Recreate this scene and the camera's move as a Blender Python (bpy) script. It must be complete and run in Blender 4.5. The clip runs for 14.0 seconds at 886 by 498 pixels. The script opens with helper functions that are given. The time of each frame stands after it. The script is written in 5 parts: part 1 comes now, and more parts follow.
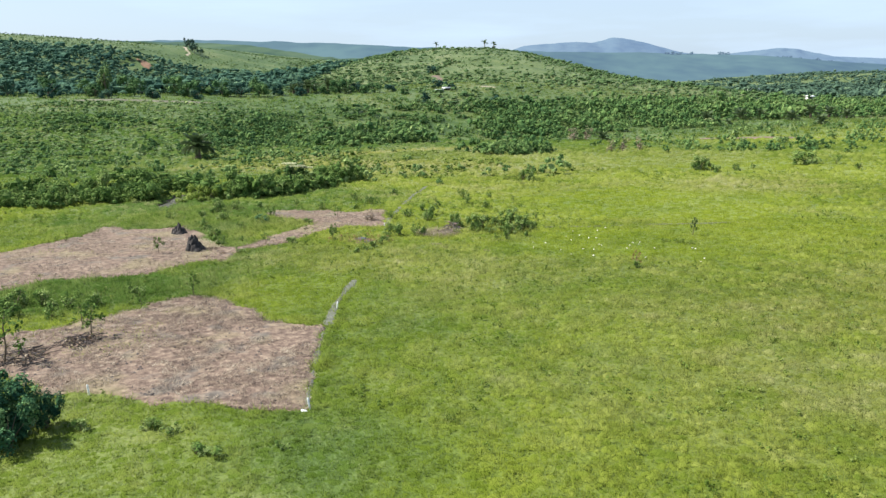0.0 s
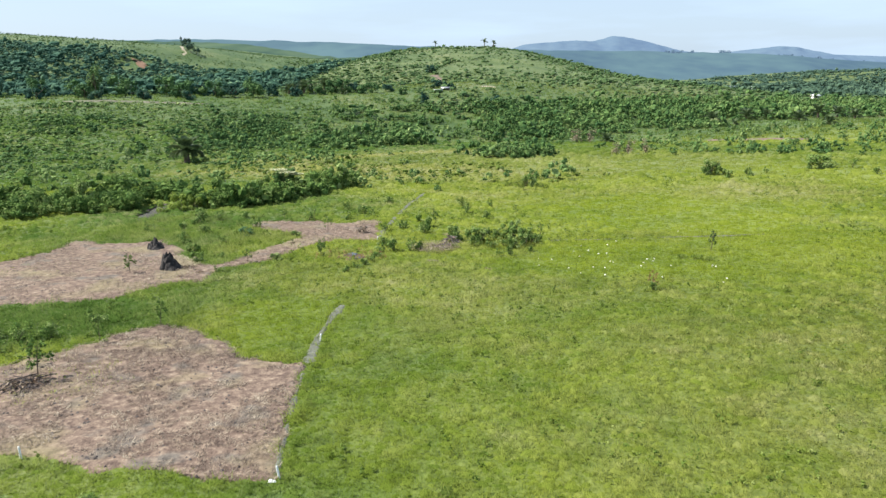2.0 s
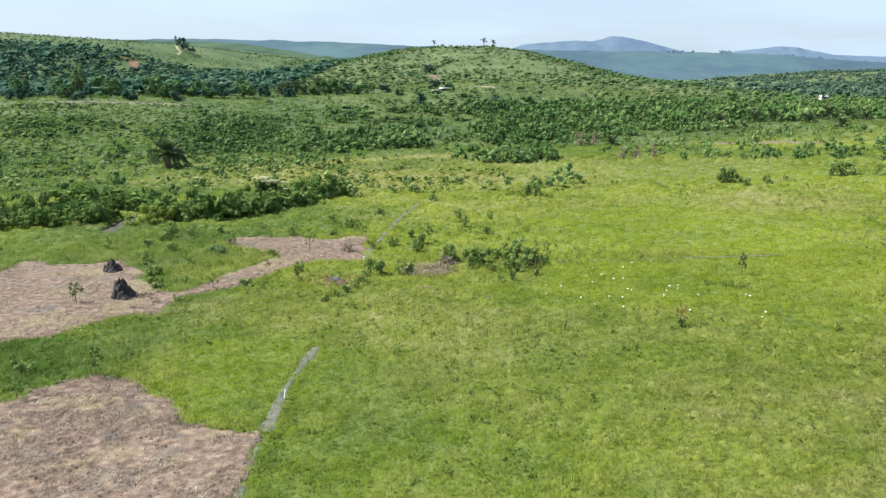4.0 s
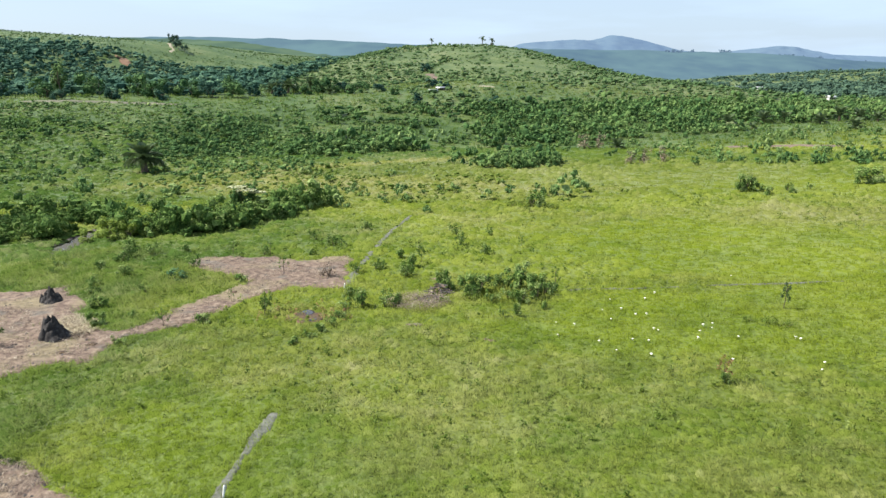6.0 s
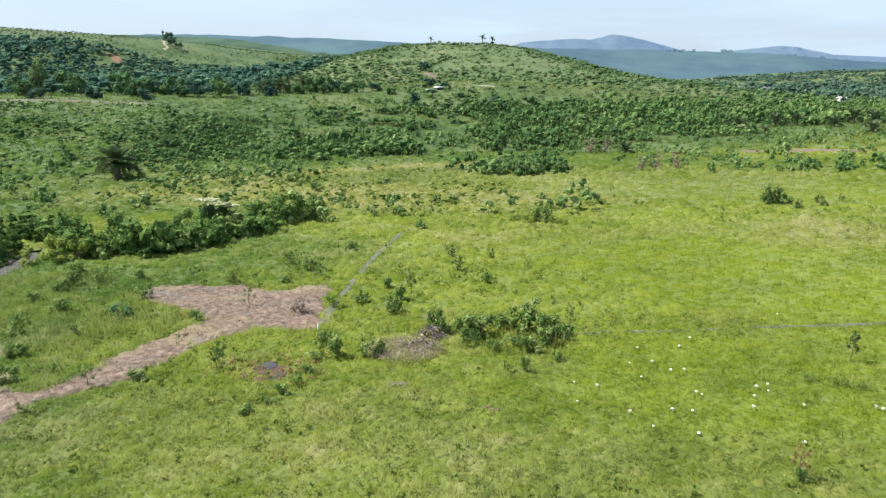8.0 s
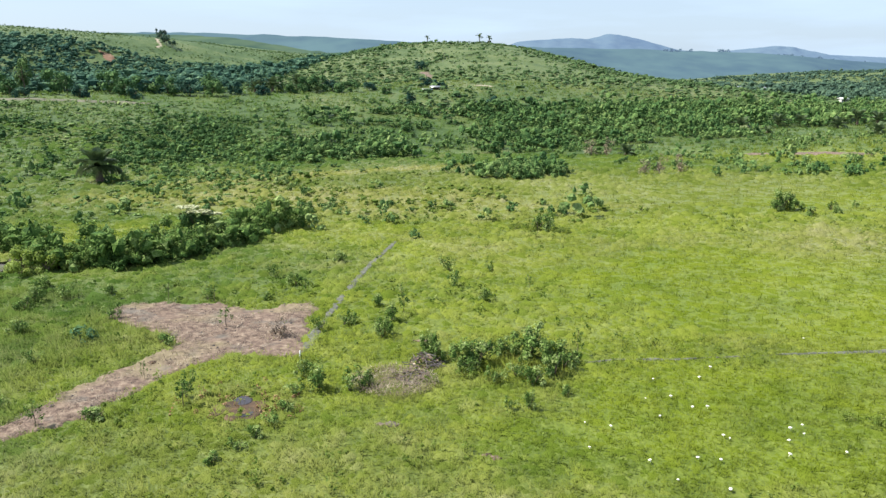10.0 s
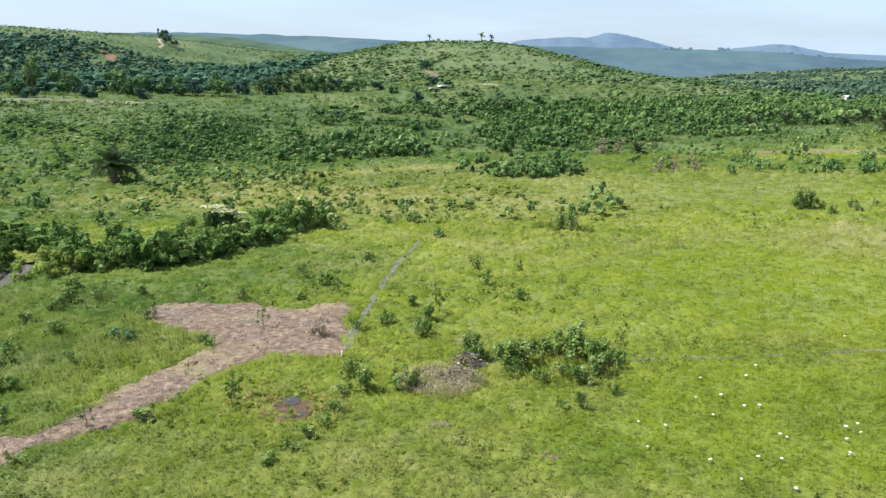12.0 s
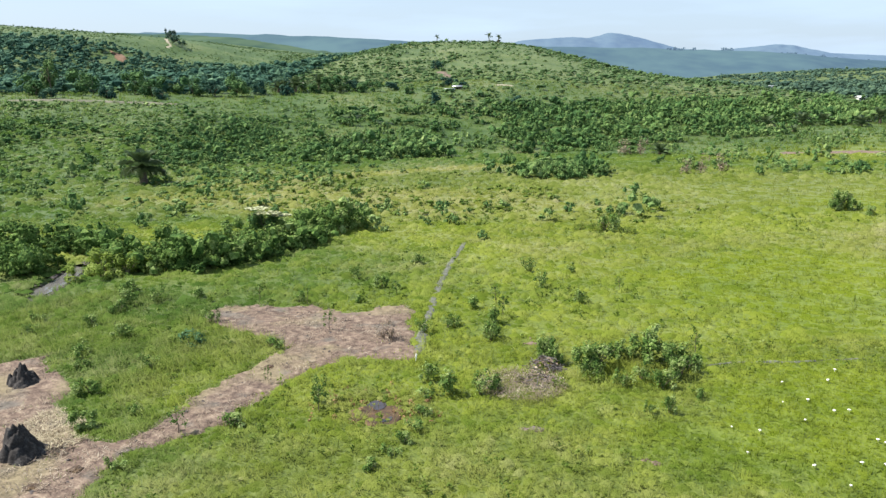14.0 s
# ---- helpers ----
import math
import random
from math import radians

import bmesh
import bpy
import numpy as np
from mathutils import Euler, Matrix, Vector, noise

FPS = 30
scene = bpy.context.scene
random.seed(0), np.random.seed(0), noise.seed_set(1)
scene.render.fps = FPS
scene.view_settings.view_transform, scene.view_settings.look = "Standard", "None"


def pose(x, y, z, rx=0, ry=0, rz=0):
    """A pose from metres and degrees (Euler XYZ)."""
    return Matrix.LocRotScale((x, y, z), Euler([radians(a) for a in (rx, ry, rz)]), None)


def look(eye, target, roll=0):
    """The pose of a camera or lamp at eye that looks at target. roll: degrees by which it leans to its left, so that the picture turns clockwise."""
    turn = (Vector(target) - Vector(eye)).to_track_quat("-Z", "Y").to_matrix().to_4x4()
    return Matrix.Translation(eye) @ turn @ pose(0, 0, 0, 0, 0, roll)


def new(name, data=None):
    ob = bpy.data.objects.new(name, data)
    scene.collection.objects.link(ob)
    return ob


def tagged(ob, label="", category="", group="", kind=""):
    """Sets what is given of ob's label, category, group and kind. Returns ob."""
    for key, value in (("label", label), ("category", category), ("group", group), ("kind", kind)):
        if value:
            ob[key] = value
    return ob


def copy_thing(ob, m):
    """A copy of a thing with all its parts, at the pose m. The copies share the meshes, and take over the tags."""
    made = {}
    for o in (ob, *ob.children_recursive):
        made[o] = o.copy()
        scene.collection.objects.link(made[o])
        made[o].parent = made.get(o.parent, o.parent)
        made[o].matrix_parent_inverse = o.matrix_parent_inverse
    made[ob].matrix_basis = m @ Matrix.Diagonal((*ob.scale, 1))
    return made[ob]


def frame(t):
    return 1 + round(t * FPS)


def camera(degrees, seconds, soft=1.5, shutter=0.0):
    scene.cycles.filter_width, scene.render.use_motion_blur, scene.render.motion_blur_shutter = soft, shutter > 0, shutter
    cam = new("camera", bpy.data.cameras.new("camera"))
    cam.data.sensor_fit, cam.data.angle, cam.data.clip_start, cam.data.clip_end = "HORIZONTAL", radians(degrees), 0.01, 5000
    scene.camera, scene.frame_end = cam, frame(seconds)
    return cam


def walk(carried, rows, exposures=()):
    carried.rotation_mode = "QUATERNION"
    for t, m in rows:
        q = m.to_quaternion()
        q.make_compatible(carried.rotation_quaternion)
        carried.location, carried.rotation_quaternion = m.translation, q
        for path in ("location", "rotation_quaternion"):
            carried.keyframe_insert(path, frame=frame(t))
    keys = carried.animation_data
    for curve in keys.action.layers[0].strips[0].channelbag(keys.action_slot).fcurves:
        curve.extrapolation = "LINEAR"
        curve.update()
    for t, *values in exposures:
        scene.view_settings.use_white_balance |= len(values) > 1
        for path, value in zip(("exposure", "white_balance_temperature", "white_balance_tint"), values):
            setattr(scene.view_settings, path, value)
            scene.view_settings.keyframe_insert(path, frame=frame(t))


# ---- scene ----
cam = camera(59.8, 14.0, soft=1.4, shutter=0.5)
EXPOSURE = 1.17
PATH = [
    (0, (0.281, -20.376, 15.121), (0.232, -18.425, 14.685), -0.4),
    (0.5, (0.295, -19.232, 15.207), (0.246, -17.281, 14.769), -0.5),
    (1, (0.304, -17.835, 15.276), (0.255, -15.884, 14.838), -0.4),
    (1.5, (0.327, -16.199, 15.332), (0.278, -14.248, 14.894), -0.5),
    (2, (0.365, -14.444, 15.409), (0.316, -12.493, 14.97), -0.5),
    (2.5, (0.431, -12.526, 15.408), (0.383, -10.576, 14.969), -0.5),
    (3, (0.483, -10.465, 15.436), (0.435, -8.514, 14.997), -0.5),
    (5.5, (0.719, 0.724, 15.445), (0.675, 2.675, 15.004), -0.3),
    (6, (0.764, 2.991, 15.464), (0.722, 4.941, 15.022), -0.3),
    (6.5, (0.816, 5.286, 15.494), (0.774, 7.236, 15.052), -0.2),
    (7, (0.876, 7.682, 15.483), (0.835, 9.632, 15.041), -0.2),
    (7.5, (0.925, 10.102, 15.506), (0.885, 12.052, 15.062), -0.1),
    (8, (0.954, 12.588, 15.543), (0.914, 14.538, 15.098), -0.1),
    (8.7, (0.975, 15.49, 15.565), (0.938, 17.44, 15.119), -0.05),
    (9.3, (0.985, 16.66, 15.595), (0.951, 18.609, 15.149), 0.0),
    (9.8, (0.965, 17.06, 15.625), (0.933, 19.009, 15.178), 0.05),
    (10.5, (0.763, 17.276, 15.659), (0.736, 19.225, 15.211), 0.1),
    (11, (0.308, 17.25, 15.644), (0.281, 19.199, 15.195), 0.1),
    (11.5, (-0.446, 17.219, 15.623), (-0.474, 19.168, 15.174), 0.0),
    (12, (-1.481, 17.32, 15.574), (-1.509, 19.268, 15.125), -0.1),
    (12.5, (-2.738, 17.384, 15.578), (-2.767, 19.333, 15.129), -0.1),
    (13, (-4.026, 17.432, 15.621), (-4.055, 19.381, 15.171), -0.1),
    (13.5, (-5.063, 17.457, 15.7), (-5.094, 19.406, 15.251), -0.1),
    (14, (-5.579, 17.47, 15.719), (-5.61, 19.419, 15.27), -0.1),
]
walk(cam, [(t, look(eye, target, roll)) for t, eye, target, roll in PATH], exposures=[(0, EXPOSURE)])

# ---- sky and sun ----
SUN_FROM = Vector((-0.76, 0.10, 0.95)).normalized()
world = bpy.data.worlds.new("world")
scene.world = world
world.use_nodes = True
wn, wl = world.node_tree.nodes, world.node_tree.links
sky = wn.new("ShaderNodeTexSky")
sky.sky_type = "NISHITA"
sky.sun_disc = False
sky.sun_elevation = math.asin(SUN_FROM.z)
sky.sun_rotation = math.atan2(SUN_FROM.x, SUN_FROM.y)
sky.air_density, sky.dust_density, sky.ozone_density = 1.0, 1.6, 1.2
coord = wn.new("ShaderNodeTexCoord")
stretch = wn.new("ShaderNodeMapping")
stretch.inputs["Scale"].default_value = (2.2, 2.2, 16.0)
wl.new(coord.outputs["Generated"], stretch.inputs["Vector"])
puffs = wn.new("ShaderNodeTexNoise")
puffs.inputs["Scale"].default_value, puffs.inputs["Detail"].default_value = 1.6, 6
wl.new(stretch.outputs["Vector"], puffs.inputs["Vector"])
veil = wn.new("ShaderNodeMapRange")
veil.inputs["From Min"].default_value, veil.inputs["From Max"].default_value = 0.5, 0.75
veil.inputs["To Min"].default_value, veil.inputs["To Max"].default_value = 0.6, 0.88
wl.new(puffs.outputs["Fac"], veil.inputs["Value"])
cloud = wn.new("ShaderNodeMix")
cloud.data_type = "RGBA"
wl.new(veil.outputs["Result"], cloud.inputs["Factor"])
wl.new(sky.outputs["Color"], cloud.inputs["A"])
cloud.inputs["B"].default_value = (5.6, 7.2, 9.2, 1)
wl.new(cloud.outputs["Result"], wn["Background"].inputs["Color"])
wn["Background"].inputs["Strength"].default_value = 0.06

sun = new("sun", bpy.data.lights.new("sun", "SUN"))
sun.data.energy, sun.data.angle, sun.data.color = 5.0, radians(0.55), (1.0, 0.955, 0.88)
sun.matrix_world = look(SUN_FROM * 100, (0, 0, 0))



# ---- materials ----
def nodes_of(name):
    m = bpy.data.materials.new(name)
    m.use_nodes = True
    return m, m.node_tree.nodes, m.node_tree.links


def noise_node(n, l, scale, detail=4, vec=None):
    t = n.new("ShaderNodeTexNoise")
    t.inputs["Scale"].default_value, t.inputs["Detail"].default_value = scale, detail
    if vec is not None:
        l.new(vec, t.inputs["Vector"])
    return t.outputs["Fac"]


def maths(n, l, op, a, b):
    t = n.new("ShaderNodeMath")
    t.operation = op
    for i, v in enumerate((a, b)):
        if isinstance(v, (int, float)):
            t.inputs[i].default_value = v
        else:
            l.new(v, t.inputs[i])
    return t.outputs[0]


def ramp(n, l, fac, stops):
    t = n.new("ShaderNodeValToRGB")
    e = t.color_ramp.elements
    while len(e) < len(stops):
        e.new(0.5)
    for el, (p, c) in zip(e, stops):
        el.position, el.color = p, (*c, 1)
    l.new(fac, t.inputs["Fac"])
    return t.outputs["Color"]


def blend(n, l, fac, a, b):
    t = n.new("ShaderNodeMix")
    t.data_type = "RGBA"
    for key, v in (("Factor", fac), ("A", a), ("B", b)):
        if isinstance(v, (int, float)):
            t.inputs[key].default_value = v
        elif isinstance(v, tuple):
            t.inputs[key].default_value = (*v, 1)
        else:
            l.new(v, t.inputs[key])
    return t.outputs["Result"]


def attr(n, name):
    t = n.new("ShaderNodeAttribute")
    t.attribute_name = name
    return t.outputs["Fac"]


def bumped(n, l, height, strength, distance):
    b = n.new("ShaderNodeBump")
    b.inputs["Strength"].default_value, b.inputs["Distance"].default_value = strength, distance
    l.new(height, b.inputs["Height"])
    return b.outputs["Normal"]


def solid(name, stops, scale=6.0, rough=0.85, bump=0.4, dist=0.02, metallic=0.0, fine=5.0):
    """Noise-varied surface with a fine and a coarse scale."""
    m, n, l = nodes_of(name)
    p = n["Principled BSDF"]
    pos = n.new("ShaderNodeTexCoord").outputs["Object"]
    a = noise_node(n, l, scale, 6, pos)
    b = noise_node(n, l, scale * fine, 3, pos)
    f = maths(n, l, "ADD", maths(n, l, "MULTIPLY", a, 0.6), maths(n, l, "MULTIPLY", b, 0.4))
    l.new(ramp(n, l, f, stops), p.inputs["Base Color"])
    p.inputs["Roughness"].default_value, p.inputs["Metallic"].default_value = rough, metallic
    p.inputs["Specular IOR Level"].default_value = 0.25
    l.new(bumped(n, l, f, bump, dist), p.inputs["Normal"])
    return m


def leafy(name, stops, through_light=0.3, rough=0.55, tone=0.65, gloss=0.25, grain=0.0):
    """Leaves: each leaf and each plant has its own green."""
    m, n, l = nodes_of(name)
    p = n["Principled BSDF"]
    isl = n.new("ShaderNodeNewGeometry").outputs["Random Per Island"]
    f = maths(n, l, "ADD", maths(n, l, "MULTIPLY", attr(n, "tone"), tone), maths(n, l, "MULTIPLY", isl, 1 - tone))
    if grain:
        pos = n.new("ShaderNodeNewGeometry").outputs["Position"]
        dapple = maths(n, l, "SUBTRACT", noise_node(n, l, grain * 1.7, 3, pos), 0.5)
        f = maths(n, l, "ADD", f, maths(n, l, "MULTIPLY", dapple, 1.1))
    c = ramp(n, l, f, stops)
    l.new(c, p.inputs["Base Color"])
    p.inputs["Roughness"].default_value = rough
    p.inputs["Specular IOR Level"].default_value = gloss
    if grain:
        spray = noise_node(n, l, grain, 3, pos)
        l.new(bumped(n, l, spray, 1.0, 0.9 / grain), p.inputs["Normal"])
    tr = n.new("ShaderNodeBsdfTranslucent")
    l.new(c, tr.inputs["Color"])
    mix = n.new("ShaderNodeMixShader")
    mix.inputs["Fac"].default_value = through_light
    l.new(p.outputs["BSDF"], mix.inputs[1])
    l.new(tr.outputs["BSDF"], mix.inputs[2])
    l.new(mix.outputs["Shader"], n["Material Output"].inputs["Surface"])
    return m


def sward(name, blade, tuft=False):
    """Living grass: the sward under the blades, the cushions of tussocks, and the blades themselves."""
    m, n, l = nodes_of(name)
    p = n["Principled BSDF"]
    geo = n.new("ShaderNodeNewGeometry")
    pos = geo.outputs["Position"]
    n1 = noise_node(n, l, 0.045, 3, pos)
    n2 = noise_node(n, l, 0.33, 4, pos)
    n3 = noise_node(n, l, 2.3, 4, pos)
    n4 = noise_node(n, l, 1.1, 3, pos)
    if blade:
        f = maths(n, l, "ADD", maths(n, l, "MULTIPLY", maths(n, l, "SUBTRACT", n2, 0.5), 0.55), maths(n, l, "MULTIPLY", maths(n, l, "SUBTRACT", n4, 0.5), 0.35))
        f = maths(n, l, "ADD", f, maths(n, l, "MULTIPLY", geo.outputs["Random Per Island"], 0.10))
        f = maths(n, l, "ADD", f, maths(n, l, "MULTIPLY", maths(n, l, "SUBTRACT", n1, 0.5), 0.65))
        f = maths(n, l, "ADD", f, maths(n, l, "MULTIPLY", maths(n, l, "SUBTRACT", attr(n, "tone"), 0.5), 0.5))
        f = maths(n, l, "ADD", f, 0.45)
    else:
        f = maths(n, l, "ADD", maths(n, l, "MULTIPLY", n2, 0.5), maths(n, l, "MULTIPLY", n3, 0.45))
        f = maths(n, l, "ADD", f, maths(n, l, "MULTIPLY", maths(n, l, "SUBTRACT", n1, 0.5), 0.7))
        f = maths(n, l, "ADD", maths(n, l, "MULTIPLY", maths(n, l, "SUBTRACT", f, 0.47), 1.5), 0.48)
    tussock = ramp(n, l, f, GRASS_TUSSOCK)
    lush = ramp(n, l, f, GRASS_LUSH)
    dry = ramp(n, l, f, GRASS_DRY)
    c = blend(n, l, attr(n, "lush"), tussock, lush)
    c = blend(n, l, attr(n, "wild"), c, ramp(n, l, f, GRASS_HILL))
    c = blend(n, l, attr(n, "dry"), c, dry)
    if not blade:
        # thatch under the blades, darkened to stand in for shade between them
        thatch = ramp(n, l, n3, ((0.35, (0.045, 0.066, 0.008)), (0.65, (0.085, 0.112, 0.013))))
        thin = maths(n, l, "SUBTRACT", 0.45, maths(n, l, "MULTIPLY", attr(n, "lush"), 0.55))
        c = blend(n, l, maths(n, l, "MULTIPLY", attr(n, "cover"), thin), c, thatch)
    l.new(c, p.inputs["Base Color"])
    p.inputs["Roughness"].default_value = 0.6
    p.inputs["Specular IOR Level"].default_value = 0.18
    if tuft:
        gr = noise_node(n, l, 16.0, 4, pos)
        p.inputs["Roughness"].default_value, p.inputs["Specular IOR Level"].default_value = 1.0, 0.0
        l.new(bumped(n, l, gr, 1.0, 0.07), p.inputs["Normal"])
    elif blade:
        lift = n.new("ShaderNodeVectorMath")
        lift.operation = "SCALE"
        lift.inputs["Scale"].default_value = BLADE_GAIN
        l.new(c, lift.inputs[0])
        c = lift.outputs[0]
        tr = n.new("ShaderNodeBsdfTranslucent")
        l.new(c, tr.inputs["Color"])
        df = n.new("ShaderNodeBsdfDiffuse")
        l.new(c, df.inputs["Color"])
        mix = n.new("ShaderNodeMixShader")
        mix.inputs["Fac"].default_value = 0.5
        l.new(df.outputs["BSDF"], mix.inputs[1])
        l.new(tr.outputs["BSDF"], mix.inputs[2])
        l.new(mix.outputs["Shader"], n["Material Output"].inputs["Surface"])
    else:
        l.new(bumped(n, l, maths(n, l, "ADD", n2, n3), 0.8, 0.25), p.inputs["Normal"])
    return m


BLADE_GAIN = 1.62  # brightens blade colour to offset the half let through and the blades' mutual shade
GRASS_TUSSOCK = ((0.22, (0.066, 0.096, 0.013)), (0.42, (0.103, 0.133, 0.019)), (0.6, (0.134, 0.160, 0.029)), (0.8, (0.158, 0.186, 0.049)))
GRASS_LUSH = ((0.25, (0.088, 0.122, 0.011)), (0.5, (0.111, 0.143, 0.016)), (0.8, (0.140, 0.167, 0.028)))
# hill grass, its blue raised to imitate distance haze
GRASS_HILL = ((0.25, (0.029, 0.056, 0.011)), (0.45, (0.046, 0.081, 0.018)), (0.62, (0.070, 0.101, 0.028)), (0.8, (0.108, 0.127, 0.050)))
GRASS_DRY = ((0.25, (0.090, 0.108, 0.020)), (0.5, (0.140, 0.150, 0.046)), (0.8, (0.186, 0.184, 0.090)))

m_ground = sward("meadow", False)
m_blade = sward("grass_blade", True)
m_tuft = sward("grass_tussock", True, True)
m_litter_soil, _n, _l = nodes_of("cut_straw_soil")
_p = _n["Principled BSDF"]
_pos = _n.new("ShaderNodeNewGeometry").outputs["Position"]
_a, _b, _c, _d = (noise_node(_n, _l, k, 5, _pos) for k in (0.45, 2.4, 11.0, 0.23))
_f = maths(_n, _l, "ADD", maths(_n, _l, "MULTIPLY", _b, 0.6), maths(_n, _l, "MULTIPLY", _c, 0.4))
_brown = ramp(_n, _l, _f, ((0.36, (0.056, 0.038, 0.031)), (0.47, (0.112, 0.079, 0.061)), (0.56, (0.160, 0.118, 0.089)), (0.66, (0.255, 0.201, 0.148))))
_grey = ramp(_n, _l, _f, ((0.36, (0.071, 0.062, 0.053)), (0.6, (0.13, 0.112, 0.094))))
_tan = ramp(_n, _l, _f, ((0.36, (0.098, 0.08, 0.048)), (0.6, (0.197, 0.161, 0.1))))
_mix = blend(_n, _l, maths(_n, _l, "MULTIPLY", maths(_n, _l, "SUBTRACT", _a, 0.54), 9.0), _brown, _grey)
_mix = blend(_n, _l, maths(_n, _l, "MULTIPLY", maths(_n, _l, "SUBTRACT", _d, 0.52), 8.0), _mix, _tan)
_l.new(_mix, _p.inputs["Base Color"])
_p.inputs["Roughness"].default_value, _p.inputs["Specular IOR Level"].default_value = 0.95, 0.2
_l.new(bumped(_n, _l, _f, 1.0, 0.07), _p.inputs["Normal"])
m_field = solid("pale_tilth", ((0.35, (0.06, 0.065, 0.04)), (0.5, (0.10, 0.098, 0.068)), (0.65, (0.15, 0.142, 0.105))), 0.3, 0.95, 0.5, 0.1)
m_straw = leafy("straw", ((0.1, (0.060, 0.041, 0.033)), (0.4, (0.138, 0.104, 0.080)), (0.65, (0.225, 0.18, 0.134)), (0.95, (0.385, 0.338, 0.255))), 0.1, 0.8, 0.45)
m_hay = leafy("blond_hay", ((0.1, (0.15, 0.115, 0.075)), (0.5, (0.27, 0.225, 0.145)), (0.95, (0.44, 0.385, 0.26))), 0.1, 0.8, 0.4)
m_trail = solid("grey_mud", ((0.3, (0.040, 0.044, 0.034)), (0.5, (0.092, 0.096, 0.076)), (0.7, (0.165, 0.167, 0.142))), 2.2, 0.75, 0.9, 0.06)
m_hay_soil = solid("pale_sand", ((0.3, (0.20, 0.17, 0.12)), (0.7, (0.31, 0.28, 0.21))), 0.3, 0.95, 0.4, 0.1)
m_redsoil = solid("red_laterite", ((0.3, (0.07, 0.042, 0.026)), (0.5, (0.15, 0.085, 0.052)), (0.7, (0.19, 0.13, 0.085))), 0.15, 0.95, 0.6, 0.2)
m_darksoil = solid("dark_humus", ((0.3, (0.02, 0.017, 0.016)), (0.5, (0.05, 0.042, 0.04)), (0.7, (0.11, 0.095, 0.09))), 3.0, 0.9, 1.0, 0.06)
m_mud = solid("wet_mud", ((0.3, (0.024, 0.016, 0.013)), (0.5, (0.058, 0.036, 0.021)), (0.7, (0.12, 0.074, 0.036))), 1.5, 0.75, 0.8, 0.05)
m_mound = solid("termite_earth", ((0.3, (0.010, 0.009, 0.009)), (0.5, (0.026, 0.023, 0.022)), (0.72, (0.085, 0.078, 0.074))), 3.2, 0.9, 1.0, 0.09)
m_bark = solid("bark", ((0.3, (0.05, 0.038, 0.028)), (0.5, (0.11, 0.085, 0.06)), (0.7, (0.19, 0.16, 0.12))), 7, 0.9, 0.8, 0.03)
m_deadwood = solid("dead_wood", ((0.3, (0.05, 0.043, 0.042)), (0.5, (0.11, 0.096, 0.094)), (0.7, (0.19, 0.17, 0.165))), 7, 0.9, 0.8, 0.03)
m_white = solid("white_paint", ((0.3, (0.70, 0.70, 0.68)), (0.6, (0.82, 0.82, 0.80))), 9, 0.6, 0.2, 0.01)
m_cap = solid("mushroom_cap", ((0.3, (0.50, 0.47, 0.40)), (0.5, (0.66, 0.64, 0.58)), (0.7, (0.74, 0.72, 0.67))), 8, 0.55, 0.3, 0.01)
m_stem = solid("mushroom_stem", ((0.3, (0.6, 0.56, 0.48)), (0.7, (0.78, 0.74, 0.68))), 8, 0.7, 0.3, 0.01)
m_wall = solid("whitewash", ((0.3, (0.490, 0.475, 0.446)), (0.7, (0.576, 0.569, 0.547))), 1.0, 0.8, 0.2, 0.02)
m_roof = solid("tin_roof", ((0.3, (0.252, 0.252, 0.259)), (0.7, (0.446, 0.446, 0.454))), 0.6, 0.4, 0.2, 0.02, 0.6)
m_thatch = solid("thatch", ((0.3, (0.10, 0.075, 0.05)), (0.7, (0.24, 0.19, 0.13))), 2.0, 0.95, 0.8, 0.05)
m_dark = solid("dark_opening", ((0.3, (0.015, 0.014, 0.013)), (0.7, (0.03, 0.028, 0.025))), 2.0, 0.9, 0.1, 0.01)
# shrub green with extra blue put in for distance haze
m_shrub = leafy("shrub_leaf", ((0.08, (0.022, 0.055, 0.020)), (0.35, (0.058, 0.124, 0.037)), (0.6, (0.120, 0.190, 0.056)), (0.92, (0.23, 0.295, 0.11))), 0.08, 0.75, 0.75, 0.06, 3.6)
m_bush = leafy("bush_leaf", ((0.08, (0.022, 0.052, 0.014)), (0.35, (0.066, 0.130, 0.028)), (0.6, (0.142, 0.218, 0.052)), (0.92, (0.29, 0.35, 0.14))), 0.18, 0.75, 0.6, 0.06, 6.0)
m_weed = leafy("weed_leaf", ((0.08, (0.040, 0.078, 0.012)), (0.4, (0.085, 0.135, 0.02)), (0.7, (0.145, 0.195, 0.036)), (0.92, (0.24, 0.28, 0.09))), 0.3, 0.65, 0.8, 0.1)
m_lime = leafy("lime_leaf", ((0.08, (0.10, 0.16, 0.02)), (0.5, (0.19, 0.26, 0.04)), (0.92, (0.30, 0.36, 0.10))), 0.35, 0.6, 0.7, 0.15)
m_shrub_dry = leafy("dry_twig", ((0.1, (0.10, 0.065, 0.05)), (0.5, (0.21, 0.155, 0.115)), (0.9, (0.34, 0.28, 0.20))), 0.1, 0.8, 0.4)
m_forest = leafy("forest_leaf", ((0.08, (0.009, 0.034, 0.022)), (0.4, (0.028, 0.080, 0.040)), (0.7, (0.066, 0.14, 0.058)), (0.92, (0.15, 0.24, 0.09))), 0.1, 0.8, 0.75, 0.04, 1.4)
